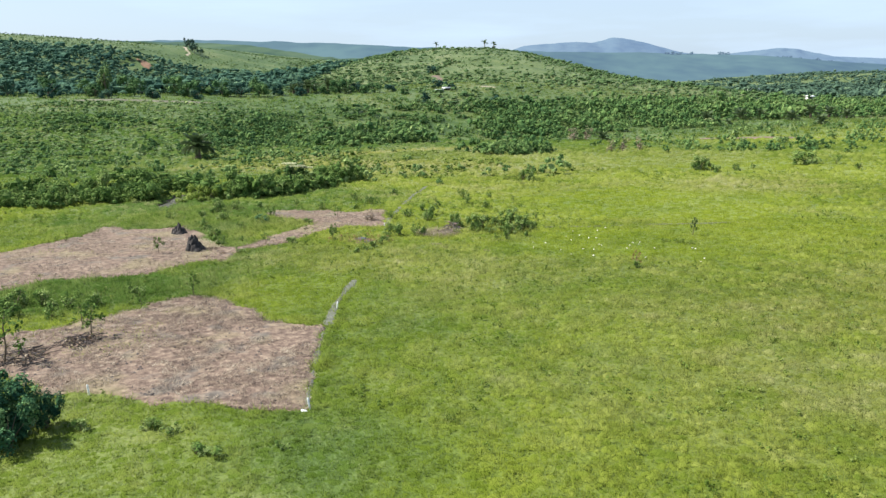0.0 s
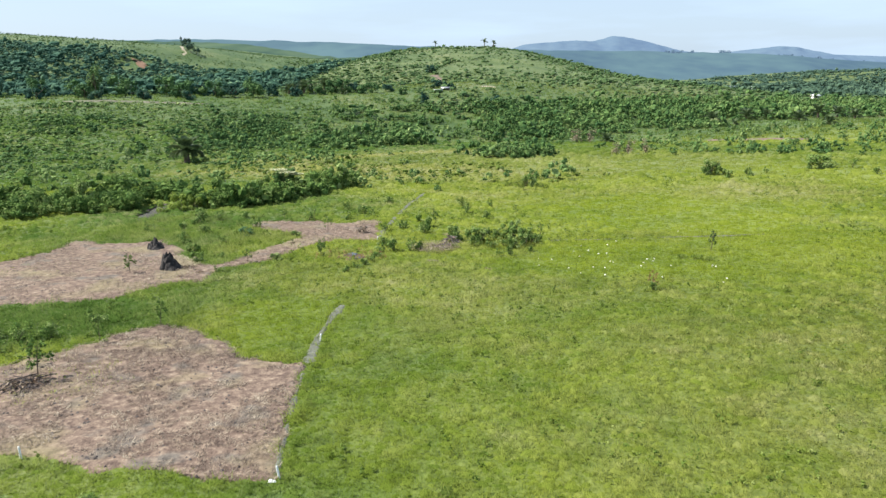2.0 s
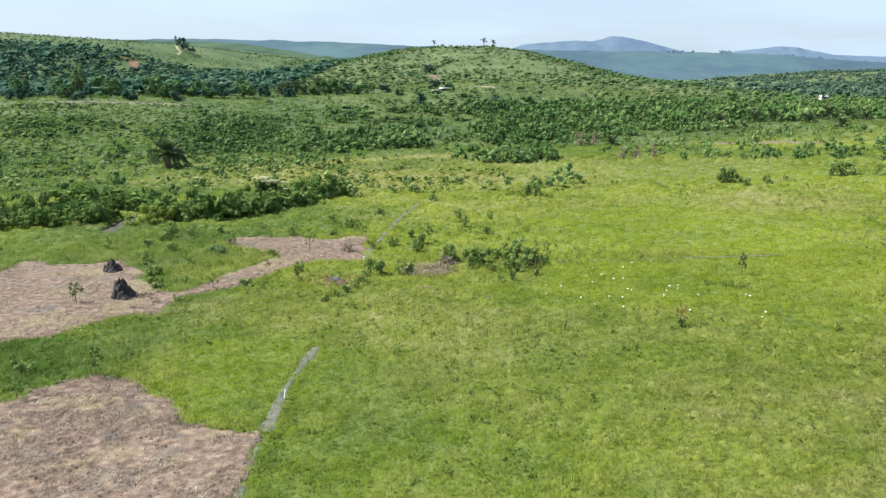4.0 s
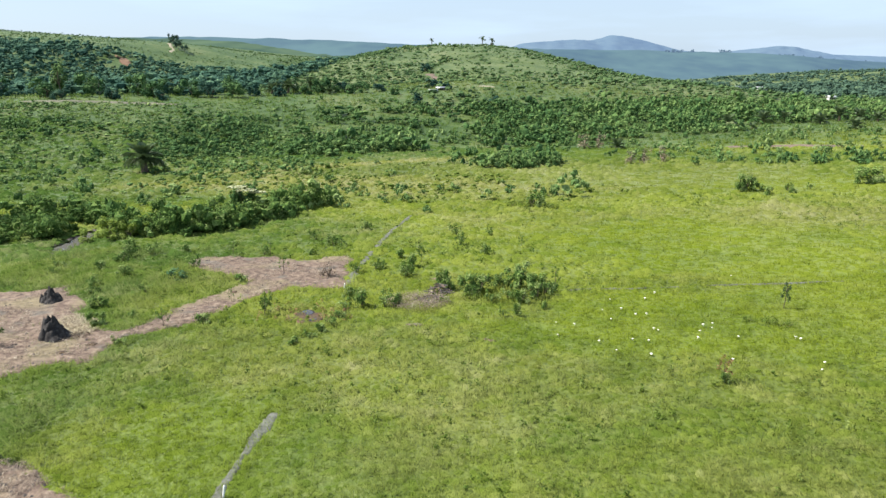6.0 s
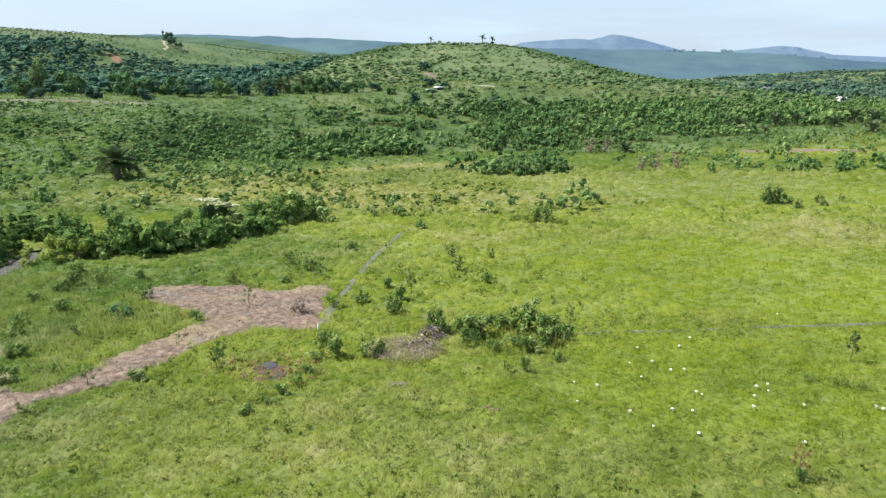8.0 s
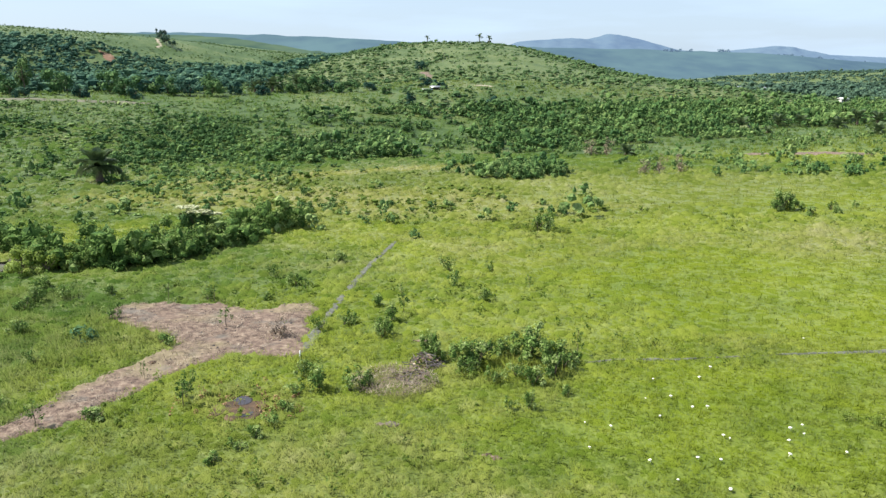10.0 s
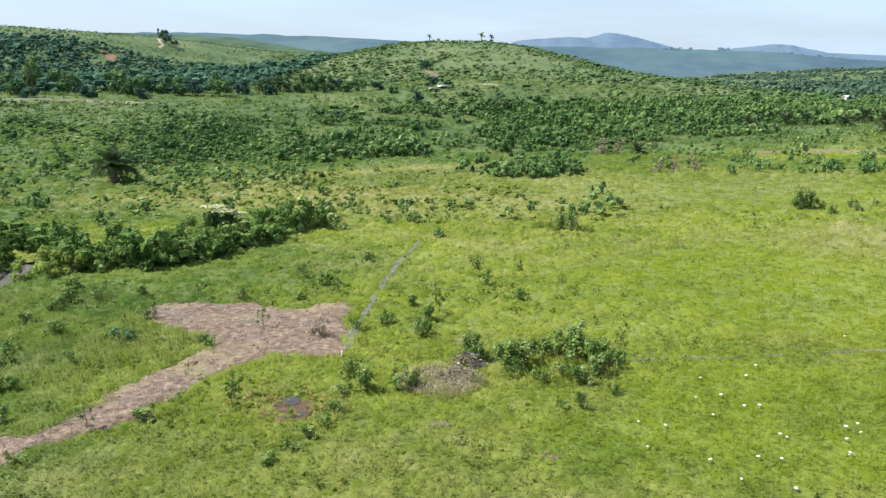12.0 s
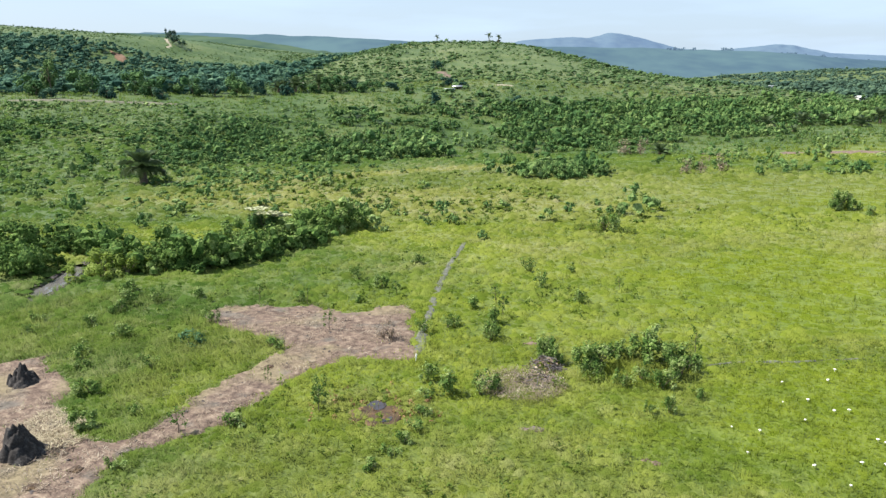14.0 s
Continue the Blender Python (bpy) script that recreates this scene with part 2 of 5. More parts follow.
# ridge leaves brighter and bluer: distance haze put into the colour
m_ridge = leafy("hazy_ridge_leaf", ((0.08, (0.020, 0.056, 0.042)), (0.4, (0.046, 0.102, 0.068)), (0.7, (0.085, 0.152, 0.090)), (0.92, (0.15, 0.23, 0.125))), 0.1, 0.8, 0.75, 0.04, 1.0)
m_hill = leafy("hill_scrub_leaf", ((0.08, (0.036, 0.075, 0.030)), (0.4, (0.066, 0.116, 0.044)), (0.7, (0.108, 0.160, 0.062)), (0.92, (0.17, 0.22, 0.095))), 0.1, 0.8, 0.75, 0.04, 1.2)
m_grove = leafy("grove_leaf", ((0.08, (0.026, 0.068, 0.028)), (0.35, (0.062, 0.128, 0.046)), (0.6, (0.112, 0.185, 0.064)), (0.92, (0.19, 0.26, 0.10))), 0.1, 0.8, 0.75, 0.04, 1.4)
# paler, bluish valley leaves, tinted to stand in for haze
m_valley = leafy("hazy_valley_leaf", ((0.08, (0.026, 0.054, 0.044)), (0.4, (0.056, 0.100, 0.068)), (0.7, (0.095, 0.150, 0.088)), (0.92, (0.15, 0.21, 0.12))), 0.1, 0.8, 0.75, 0.04, 1.4)
m_agave = leafy("blue_green_leaf", ((0.1, (0.022, 0.062, 0.026)), (0.5, (0.048, 0.115, 0.048)), (0.9, (0.10, 0.18, 0.085))), 0.2, 0.7, 0.5, 0.08)
m_pale = leafy("pale_blossom", ((0.1, (0.24, 0.29, 0.12)), (0.6, (0.36, 0.39, 0.21)), (0.9, (0.48, 0.49, 0.32))), 0.3)
m_palm = leafy("palm_leaf", ((0.05, (0.024, 0.046, 0.020)), (0.5, (0.055, 0.095, 0.036)), (0.95, (0.13, 0.17, 0.075))), 0.2, 0.45, 0.5, 0.4)
m_redleaf = leafy("withered_leaf", ((0.1, (0.10, 0.06, 0.03)), (0.5, (0.24, 0.13, 0.06)), (0.9, (0.36, 0.24, 0.12))), 0.25, 0.7, 0.4)

m_water, _n, _l = nodes_of("still_water")
_p = _n["Principled BSDF"]
# grey base lightened to stand in for the sky's reflection
_p.inputs["Base Color"].default_value = (0.11, 0.105, 0.10, 1)
_p.inputs["Roughness"].default_value = 0.06
_p.inputs["Specular IOR Level"].default_value = 0.6
_l.new(bumped(_n, _l, noise_node(_n, _l, 3.0), 0.15, 0.02), _p.inputs["Normal"])


m_puddle = m_water.copy()
m_puddle.name = "brown_puddle_water"
m_puddle.node_tree.nodes["Principled BSDF"].inputs["Base Color"].default_value = (0.030, 0.022, 0.022, 1)


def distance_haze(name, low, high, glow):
    """Far backdrop hills: distance haze put into the material as a bluish glow."""
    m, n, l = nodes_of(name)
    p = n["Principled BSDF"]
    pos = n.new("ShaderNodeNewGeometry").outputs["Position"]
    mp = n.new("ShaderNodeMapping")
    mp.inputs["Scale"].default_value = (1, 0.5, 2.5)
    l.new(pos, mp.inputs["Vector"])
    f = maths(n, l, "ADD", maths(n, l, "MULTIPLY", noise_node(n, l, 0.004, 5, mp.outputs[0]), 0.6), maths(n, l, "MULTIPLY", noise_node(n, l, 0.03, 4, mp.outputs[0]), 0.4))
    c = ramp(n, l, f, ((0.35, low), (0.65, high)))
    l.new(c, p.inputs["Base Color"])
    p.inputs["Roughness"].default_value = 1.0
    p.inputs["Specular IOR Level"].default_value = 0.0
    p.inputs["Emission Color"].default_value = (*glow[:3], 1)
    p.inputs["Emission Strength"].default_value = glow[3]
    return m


m_far = distance_haze("far_ridge_haze", (0.010, 0.025, 0.024), (0.034, 0.062, 0.046), (0.14, 0.21, 0.35, 0.34))
m_peak = distance_haze("far_mountain_haze", (0.035, 0.055, 0.065), (0.06, 0.085, 0.085), (0.21, 0.32, 0.58, 0.27))


# ---- number helpers ----
def ss(a, b, v):
    t = np.clip((v - a) / (b - a), 0, 1)
    return t * t * (3 - 2 * t)


def vnoise(x, y, scale, seed=0):
    """Smooth value noise, 0 to 1."""
    x, y = np.asarray(x, float) * scale + 1000.0, np.asarray(y, float) * scale + 1000.0
    i, j = np.floor(x).astype(np.int64), np.floor(y).astype(np.int64)
    u, v = x - i, y - j
    u, v = u * u * (3 - 2 * u), v * v * (3 - 2 * v)

    def h(a, b):
        k = (a * 374761393 + b * 668265263 + seed * 974634541) & 0xFFFFFFFF
        k = ((k ^ (k >> 13)) * 1274126177) & 0xFFFFFFFF
        return ((k ^ (k >> 16)) & 0xFFFF) / 65535.0
    return (h(i, j) * (1 - u) + h(i + 1, j) * u) * (1 - v) + (h(i, j + 1) * (1 - u) + h(i + 1, j + 1) * u) * v


def fbm(x, y, scale, seed=0):
    return 0.55 * vnoise(x, y, scale, seed) + 0.3 * vnoise(x, y, scale * 2.3, seed + 1) + 0.15 * vnoise(x, y, scale * 5.1, seed + 2)


def height(x, y):
    """The lie of the land: a flat meadow, a scarp, a domed hill ahead and a long ridge beside it."""
    x, y = np.asarray(x, float), np.asarray(y, float)
    foot = 160 + 0.62 * np.clip(x, -95, 150)
    cap = 11 - 6.0 * ss(60, 200, x)
    z = cap * ss(0, 112, y - foot)
    hill = np.exp(-np.abs((x + 2) / 88) ** 2.6) * ss(235, 560, y) * (1 - 0.95 * ss(610, 900, y))
    off = np.maximum(0, x + 205)
    ridge = ss(0, 1, (y - 225 - 2.0 * off) / (345 - 0.25 * off))
    z = z + 24.0 * hill + np.clip(28 - 0.13 * off + 0.07 * np.maximum(0, -x - 205), 4, 60) * ridge * (1 - 0.7 * ss(800, 1300, y))
    z = z - 5 * ss(300, 480, y) * ss(60, 160, x) + 17 * ss(520, 980, y) * ss(150, 560, x)
    far = ss(110, 260, y)
    z = z + far * (fbm(x, y, 0.018, 3) - 0.5) * 3.0
    z = z + (fbm(x, y, 0.12, 5) - 0.5) * 0.25
    return z


def inside(poly, x, y):
    r = np.zeros(np.shape(x), bool)
    px, py = zip(*poly)
    for i in range(len(poly)):
        x1, y1, x2, y2 = px[i - 1], py[i - 1], px[i], py[i]
        if y1 != y2:
            r ^= ((y1 > y) != (y2 > y)) & (x < (x2 - x1) * (y - y1) / (y2 - y1) + x1)
    return r


def near_line(line, x, y):
    """Distance to a polyline."""
    d = np.full(np.shape(x), 1e9)
    for (x1, y1), (x2, y2) in zip(line, line[1:]):
        dx, dy = x2 - x1, y2 - y1
        t = np.clip(((x - x1) * dx + (y - y1) * dy) / (dx * dx + dy * dy), 0, 1)
        d = np.minimum(d, np.hypot(x - x1 - t * dx, y - y1 - t * dy))
    return d


# ---- plan ----
PLOT = [(-6.9, 12.55), (-8.1, 25.4), (-12.4, 26.1), (-13.4, 28.8), (-15.1, 29.8), (-17.0, 31.5), (-18.6, 32.2), (-20.1, 30.8),
        (-22.5, 28.2), (-25, 25.2), (-29, 23), (-33, 20), (-31, 16.5), (-24.5, 17.2), (-20.2, 14.7), (-15.5, 13.7), (-10.2, 13.05), (-8.4, 12.6)]
CUT = [(-60, 39), (-46, 42), (-41, 46.9), (-38.7, 50.6), (-37.0, 54.8), (-36.9, 58.6), (-34.7, 56.9), (-31.0, 57.6), (-28.5, 58.2), (-25.7, 54.4), (-23.5, 50.4), (-21.9, 48.3),
       (-20.6, 48.3), (-19.4, 49.2), (-18.6, 51.6), (-17.6, 54.9), (-16.2, 57.9), (-15.6, 60.2), (-18.3, 63.0), (-21.9, 64.5), (-21.6, 67.4), (-18.5, 68.1), (-15.2, 68.3), (-13.0, 66.5),
       (-11.2, 67.4), (-8.5, 68.3), (-8.0, 63.0), (-7.8, 58.0), (-9.8, 58.5), (-11.4, 58.4), (-13.2, 56.8), (-14.4, 54.2), (-15.5, 51.6), (-16.3, 49.4), (-17.6, 47.6), (-19.5, 46.3), (-19.9, 43.4),
       (-21.6, 42.3), (-23.4, 40.3), (-24.3, 38.4), (-27.5, 37.4), (-31.0, 36.4), (-36, 31), (-60, 27)]
TRAILS = [([(-7.0, 12.9), (-7.3, 15.5), (-7.8, 20), (-8.15, 24.0)], 0.10, 2.8),
          ([(-8.2, 25.9), (-8.35, 29.9), (-8.2, 33.0), (-7.9, 36.0)], 0.20, 1.2),
          ([(-7.75, 59.0), (-7.6, 61.5), (-7.35, 65.0)], 0.18, 3.0),
          ([(-7.35, 65.4), (-7.05, 70.0), (-6.5, 76.0), (-5.6, 82.6), (-4.6, 89.0)], 0.23, 0.7),
          ([(7.0, 57.1), (10.0, 58.0), (13.3, 58.1), (16.0, 58.5)], 0.08, 4.0),
          ([(16.2, 58.5), (19.2, 58.9), (23.6, 59.4), (31.0, 60.2)], 0.13, 2.4)]
RANK = [(-36, 58), (-26, 58.5), (-23.2, 51.5), (-21.8, 50), (-18.9, 56), (-16.3, 61.3), (-22.5, 65.5), (-22, 68.5), (-30, 72), (-37, 68)]
POOL = (-9.3, 51.8)
STREAM = [(-36.3, 71.0), (-36.2, 73.2), (-36.3, 75.2), (-36.5, 77.0), (-36.8, 79.4)]
DRY_HEAP = (-2.0, 55.0)
OLD_TRACK = [(-40, 124.5), (-33.5, 128.6), (-24, 135), (-14, 141), (-6.4, 145.8), (2, 149)]


def cleared(x, y):
    wx = x + (fbm(x, y, 0.9, 21) - 0.5) * 1.3 + (vnoise(x, y, 0.6, 22) - 0.5) * 1.0 * (y > 33)
    wy = y + (fbm(x, y, 0.9, 27) - 0.5) * 1.3 + (vnoise(x, y, 0.6, 28) - 0.5) * 1.0 * (y > 33)
    return inside(PLOT, wx, wy) | inside(CUT, wx, wy)


def red_ground(x, y):
    """The worn reddish strip on the far meadow."""
    return np.hypot((x - 73) / 15, (y - 171 - 0.02 * (x - 70)) / 3.6) + (fbm(x, y, 0.2, 71) - 0.5) * 1.2 < 0.8


def on_trail(x, y, spread=1.0):
    r = np.zeros(np.shape(x), bool)
    for line, w, ragged in TRAILS:
        r |= near_line(line, x, y) < w * spread * (1 + ragged * 1.6 * (fbm(x, y, 0.5, 31) - 0.5))
    return r


def blob(x, y, cx, cy, rx, ry):
    return 1 - ss(0.55, 1.2, np.hypot((x - cx) / rx, (y - cy) / ry) + (fbm(x, y, 0.15, 11) - 0.5) * 0.7)


def lushness(x, y):
    v = blob(x, y, 17, 50, 14, 8) + blob(x, y, 24, 74, 19, 14) + blob(x, y, -11, 33, 5, 6.5) + blob(x, y, 45, 118, 22, 14) + blob(x, y, 26, 155, 9, 8)
    v = v + 0.75 * blob(x, y, -12, 8, 17, 6) + 0.45 * blob(x, y, -3, 20, 6, 15) + 0.7 * blob(x, y, 30, 58, 12, 9)
    return np.clip(v, 0, 1)


def dryness(x, y):
    v = 0.45 * blob(x, y, 42, 88, 15, 10) + 0.7 * blob(x, y, -22, 112, 28, 12) + 0.4 * blob(x, y, 19, 28, 11, 5) + 0.25 * blob(x, y, 16, 15, 14, 8) + 0.3 * blob(x, y, 8, 86, 10, 6)
    v = v + 0.8 * blob(x, y, DRY_HEAP[0], DRY_HEAP[1] - 0.8, 2.3, 2.2) + 0.6 * blob(x, y, POOL[0], POOL[1], 3.5, 2.5) + 0.3 * blob(x, y, 10, 105, 16, 9) + 0.4 * blob(x, y, 5, 126, 70, 24)
    v = v + 0.85 * (1 - ss(1.2, 4.0, near_line(OLD_TRACK, x, y) + 3 * (fbm(x, y, 0.15, 63) - 0.5)))
    v = v + 0.5 * blob(x, y, 32, 38, 8, 5) + 0.38 * blob(x, y, -9, 44.5, 11, 5) + 0.3 * blob(x, y, 4, 40, 10, 5) + 0.22 * ss(235, 300, y) * ss(-120, -60, x) * (0.3 + 1.4 * fbm(x, y, 0.03, 99))
    v = v + 0.42 * ss(0.52, 0.66, 0.6 * fbm(x, y, 0.10, 131) + 0.4 * fbm(x, y, 0.35, 132)) * ss(-24, -12, x) * ss(2, 12, y) * ss(130, 90, y) * (1 - 0.8 * lushness(x, y)) * (1 - blob(x, y, -9, 7, 22, 8))
    return np.clip(v, 0, 1)


def wildness(x, y):
    """Rough hillside growth beyond the meadow."""
    d = y - (160 + 0.62 * np.clip(x, -95, 150))
    v = ss(-45, 5, d) + 0.55 * blob(x, y, -40, 108, 40, 16) + 0.75 * blob(x, y, -32, 62, 18, 15) + 0.9 * blob(x, y, -37, 75, 7, 8) + 0.6 * blob(x, y, -20, 78, 17, 13) + 0.95 * blob(x, y, -29, 32.5, 12, 7) + 0.12 * blob(x, y, -14, 44, 9, 7) + 0.55 * blob(x, y, -22, 43, 11, 10) + 0.5 * blob(x, y, -15, 8, 15, 7) + 0.34 * blob(x, y, -3, 19, 7, 15) + 0.14 * blob(x, y, 6, 28, 18, 14) + 0.45 * blob(x, y, 10, 132, 75, 26)
    v = v + 0.5 * blob(x, y, -60, 150, 50, 48) + 0.45 * blob(x, y, 72, 150, 34, 16) + 0.17 * blob(x, y, 2, 36, 28, 12) + 0.15 * blob(x, y, -11, 32, 6, 8)
    v = v + 0.3 * ss(0.5, 0.64, 0.5 * fbm(x, y, 0.16, 133) + 0.5 * fbm(x, y, 0.5, 134)) * ss(2, 12, y) * ss(120, 90, y)
    return np.clip(v, 0, 1)


# ---- mesh helpers ----
def mesh_np(name, verts, faces, material, tone=None, more=(), normals=None):
    """A mesh from arrays; faces is (n, 3) or (n, 4)."""
    me = bpy.data.meshes.new(name)
    k = faces.shape[1]
    me.vertices.add(len(verts))
    me.vertices.foreach_set("co", np.ascontiguousarray(verts, np.float32).ravel())
    me.loops.add(faces.size)
    me.loops.foreach_set("vertex_index", np.ascontiguousarray(faces, np.int32).ravel())
    me.polygons.add(len(faces))
    me.polygons.foreach_set("loop_start", np.arange(0, faces.size, k, dtype=np.int32))
    for key, vals in ((("tone", tone),) if tone is not None else ()) + tuple(more):
        me.attributes.new(key, "FLOAT", "POINT").data.foreach_set("value", np.ascontiguousarray(vals, np.float32))
    me.materials.append(material)
    me.update(calc_edges=True)
    if normals is not None:
        me.polygons.foreach_set("use_smooth", np.ones(len(faces), bool))
        me.normals_split_custom_set_from_vertices(normals)
    return me


def smooth(me):
    me.polygons.foreach_set("use_smooth", np.ones(len(me.polygons), bool))
    return me


def joined(pieces):
    """Several (verts, faces) as one."""
    vs, fs, k = [], [], 0
    for v, f in pieces:
        vs.append(v)
        fs.append(f + k)
        k += len(v)
    return np.concatenate(vs), np.concatenate(fs)


def tube(points, radii, sides=6):
    p = np.array(points, float)
    d = np.gradient(p, axis=0)
    d /= np.linalg.norm(d, axis=1)[:, None] + 1e-9
    ref = np.where(np.abs(d[:, 2:3]) > 0.9, (1.0, 0, 0), (0, 0, 1.0))
    a = np.cross(d, ref)
    a /= np.linalg.norm(a, axis=1)[:, None]
    b = np.cross(d, a)
    th = np.linspace(0, 2 * np.pi, sides, endpoint=False)
    r = np.array(radii, float)[:, None, None]
    v = p[:, None] + r * (np.cos(th)[None, :, None] * a[:, None] + np.sin(th)[None, :, None] * b[:, None])
    f = []
    for i in range(len(p) - 1):
        for j in range(sides):
            f.append((i * sides + j, i * sides + (j + 1) % sides, (i + 1) * sides + (j + 1) % sides, (i + 1) * sides + j))
    return v.reshape(-1, 3), np.array(f)


def lathe(profile, sides=12, wobble=0.0, seed=0):
    """A turned form from (radius, z) pairs, closed at the top by a small ring."""
    g = np.random.default_rng(seed)
    th = np.linspace(0, 2 * np.pi, sides, endpoint=False)
    v = [[(r * (1 + wobble * g.normal()) * math.cos(t), r * (1 + wobble * g.normal()) * math.sin(t), z) for t in th] for r, z in profile]
    f = [(i * sides + j, i * sides + (j + 1) % sides, (i + 1) * sides + (j + 1) % sides, (i + 1) * sides + j)
         for i in range(len(profile) - 1) for j in range(sides)]
    return np.array(v).reshape(-1, 3), np.array(f)


def unit(n, g):
    v = g.normal(size=(n, 3))
    return v / np.linalg.norm(v, axis=1)[:, None]


def leaves(c, nrm, size, g, slim=0.55):
    """Rhombic leaves, slightly folded, at c facing nrm."""
    n = len(c)
    nrm = nrm / (np.linalg.norm(nrm, axis=1)[:, None] + 1e-9)
    u = np.cross(nrm, unit(n, g))
    u /= np.linalg.norm(u, axis=1)[:, None] + 1e-9
    w = np.cross(nrm, u)
    s = np.asarray(size)[:, None] * np.ones((n, 1))
    v = np.stack([c - u * s, c + w * s * slim + nrm * s * 0.15, c + u * s, c - w * s * slim + nrm * s * 0.15], 1)
    return v.reshape(-1, 3), np.arange(4 * n).reshape(n, 4)


def ball(level):
    """Corner directions and faces of a small geodesic ball, open below."""
    bm = bmesh.new()
    bmesh.ops.create_icosphere(bm, subdivisions=level, radius=1)
    v = np.array([p.co[:] for p in bm.verts])
    f = np.array([[p.index for p in q.verts] for q in bm.faces])
    bm.free()
    return v, f[v[f].mean(1)[:, 2] > -0.45]


BALLS = {k: ball(k) for k in (1, 2)}


def foliage(pos, rad, tall, count, leaf, g, lobes=5, rough=0.55, body=0):
    """Leaf arrays for many plants at once: each is a bunch of lobes, uneven, open between; body gives each lobe an inner mass of broken leaf facets."""
    n = len(pos)
    off = g.uniform(-1, 1, (n, lobes, 3)) * np.array([0.64, 0.64, 0.40]) + np.array([0, 0, 0.50])
    lr = g.uniform(0.28, 0.52, (n, lobes)) * (5 / lobes) ** 0.4
    hue = g.uniform(-0.2, 0.2, (n, lobes))
    i = np.repeat(np.arange(n), count)
    j = g.integers(0, lobes, len(i))
    d = unit(len(i), g)
    d[:, 2] = np.abs(d[:, 2]) * np.where(g.random(len(i)) < 0.75, 1, -1)
    p = off[i, j] + d * (lr[i, j] * np.where(g.random(len(i)) < (0.0 if body else 0.25), 0.55, 1.0) * g.uniform(0.75, 1.08, len(i)))[:, None]
    c = np.stack([p[:, 0] * rad[i], p[:, 1] * rad[i], np.maximum(p[:, 2], 0.02) * tall[i]], 1) + pos[i]
    nr = d + unit(len(i), g) * rough + np.array([0, 0, 0.25])
    v, f = leaves(c, nr, leaf[i] * g.uniform(0.6, 1.25, len(i)), g)
    f = np.concatenate([f[:, [0, 1, 2]], f[:, [0, 2, 3]]])
    pl, lt = np.repeat(i, 4), np.repeat(hue[i, j], 4)
    if body:
        T, F = BALLS[body]
        a = g.uniform(0, 6.28, (n, lobes, 1))
        q = T[None, None] * (lr[..., None] * g.uniform(0.30, 0.78, (n, lobes, len(T))))[..., None]
        q = np.stack([q[..., 0] * np.cos(a) - q[..., 1] * np.sin(a), q[..., 0] * np.sin(a) + q[..., 1] * np.cos(a), q[..., 2]], -1) + off[:, :, None]
        q = q[:, :, F].reshape(n, -1, 3)
        q = np.stack([q[..., 0] * rad[:, None], q[..., 1] * rad[:, None], np.maximum(q[..., 2], 0.0) * tall[:, None]], -1) + pos[:, None]
        k = len(F) * 3
        f = np.concatenate([f, len(v) + np.arange(q.shape[0] * q.shape[1]).reshape(-1, 3)])
        v = np.concatenate([v, q.reshape(-1, 3)])
        pl = np.concatenate([pl, np.repeat(np.arange(n), lobes * k)])
        lt = np.concatenate([lt, np.repeat(hue.ravel(), k)])
    return v, f, pl, lt


def part(name, me, parent, label=""):
    ob = new(name, me)
    ob.parent = parent
    return tagged(ob, label)


def stand(x, y, dz=0.0):
    return float(height(x, y)) + dz


# ---- ground ----
def spaced(lo, a, b, hi, step, grow):
    mid = list(np.arange(a, b + step / 2, step))
    out, s = [mid[-1]], step
    while out[-1] < hi:
        s *= grow
        out.append(out[-1] + s)
    back, s = [mid[0]], step
    while back[-1] > lo:
        s *= grow
        back.append(back[-1] - s)
    return np.array(back[:0:-1] + mid + out[1:])


gx = spaced(-2600, -46, 46, 2600, 1.3, 1.065)
gy = spaced(-700, 2, 110, 4300, 1.3, 1.05)
GX, GY = np.meshgrid(gx, gy)
GZ = height(GX, GY)
pd = np.hypot((GX - POOL[0]) / 1.3, GY - POOL[1])
GZ = GZ - 0.12 * (1 - ss(0.6, 2.2, pd)) - 0.5 * (1 - ss(0.6, 2.4, near_line(STREAM, GX, GY)))
nx, ny = len(gx), len(gy)
q = (np.arange(ny - 1)[:, None] * nx + np.arange(nx - 1)[None]).ravel()
me = mesh_np("ground", np.stack([GX, GY, GZ], -1).reshape(-1, 3), np.stack([q, q + 1, q + nx + 1, q + nx], 1), m_ground,
             more=(("lush", lushness(GX, GY).ravel()), ("dry", dryness(GX, GY).ravel()), ("wild", wildness(GX, GY).ravel()), ("cover", (ss(-90, -60, GY) * (1 - ss(45, 115, GY))).ravel())))
tagged(new("ground", smooth(me)), "green savanna meadow rising to grassy hills", "ground", kind="structure")


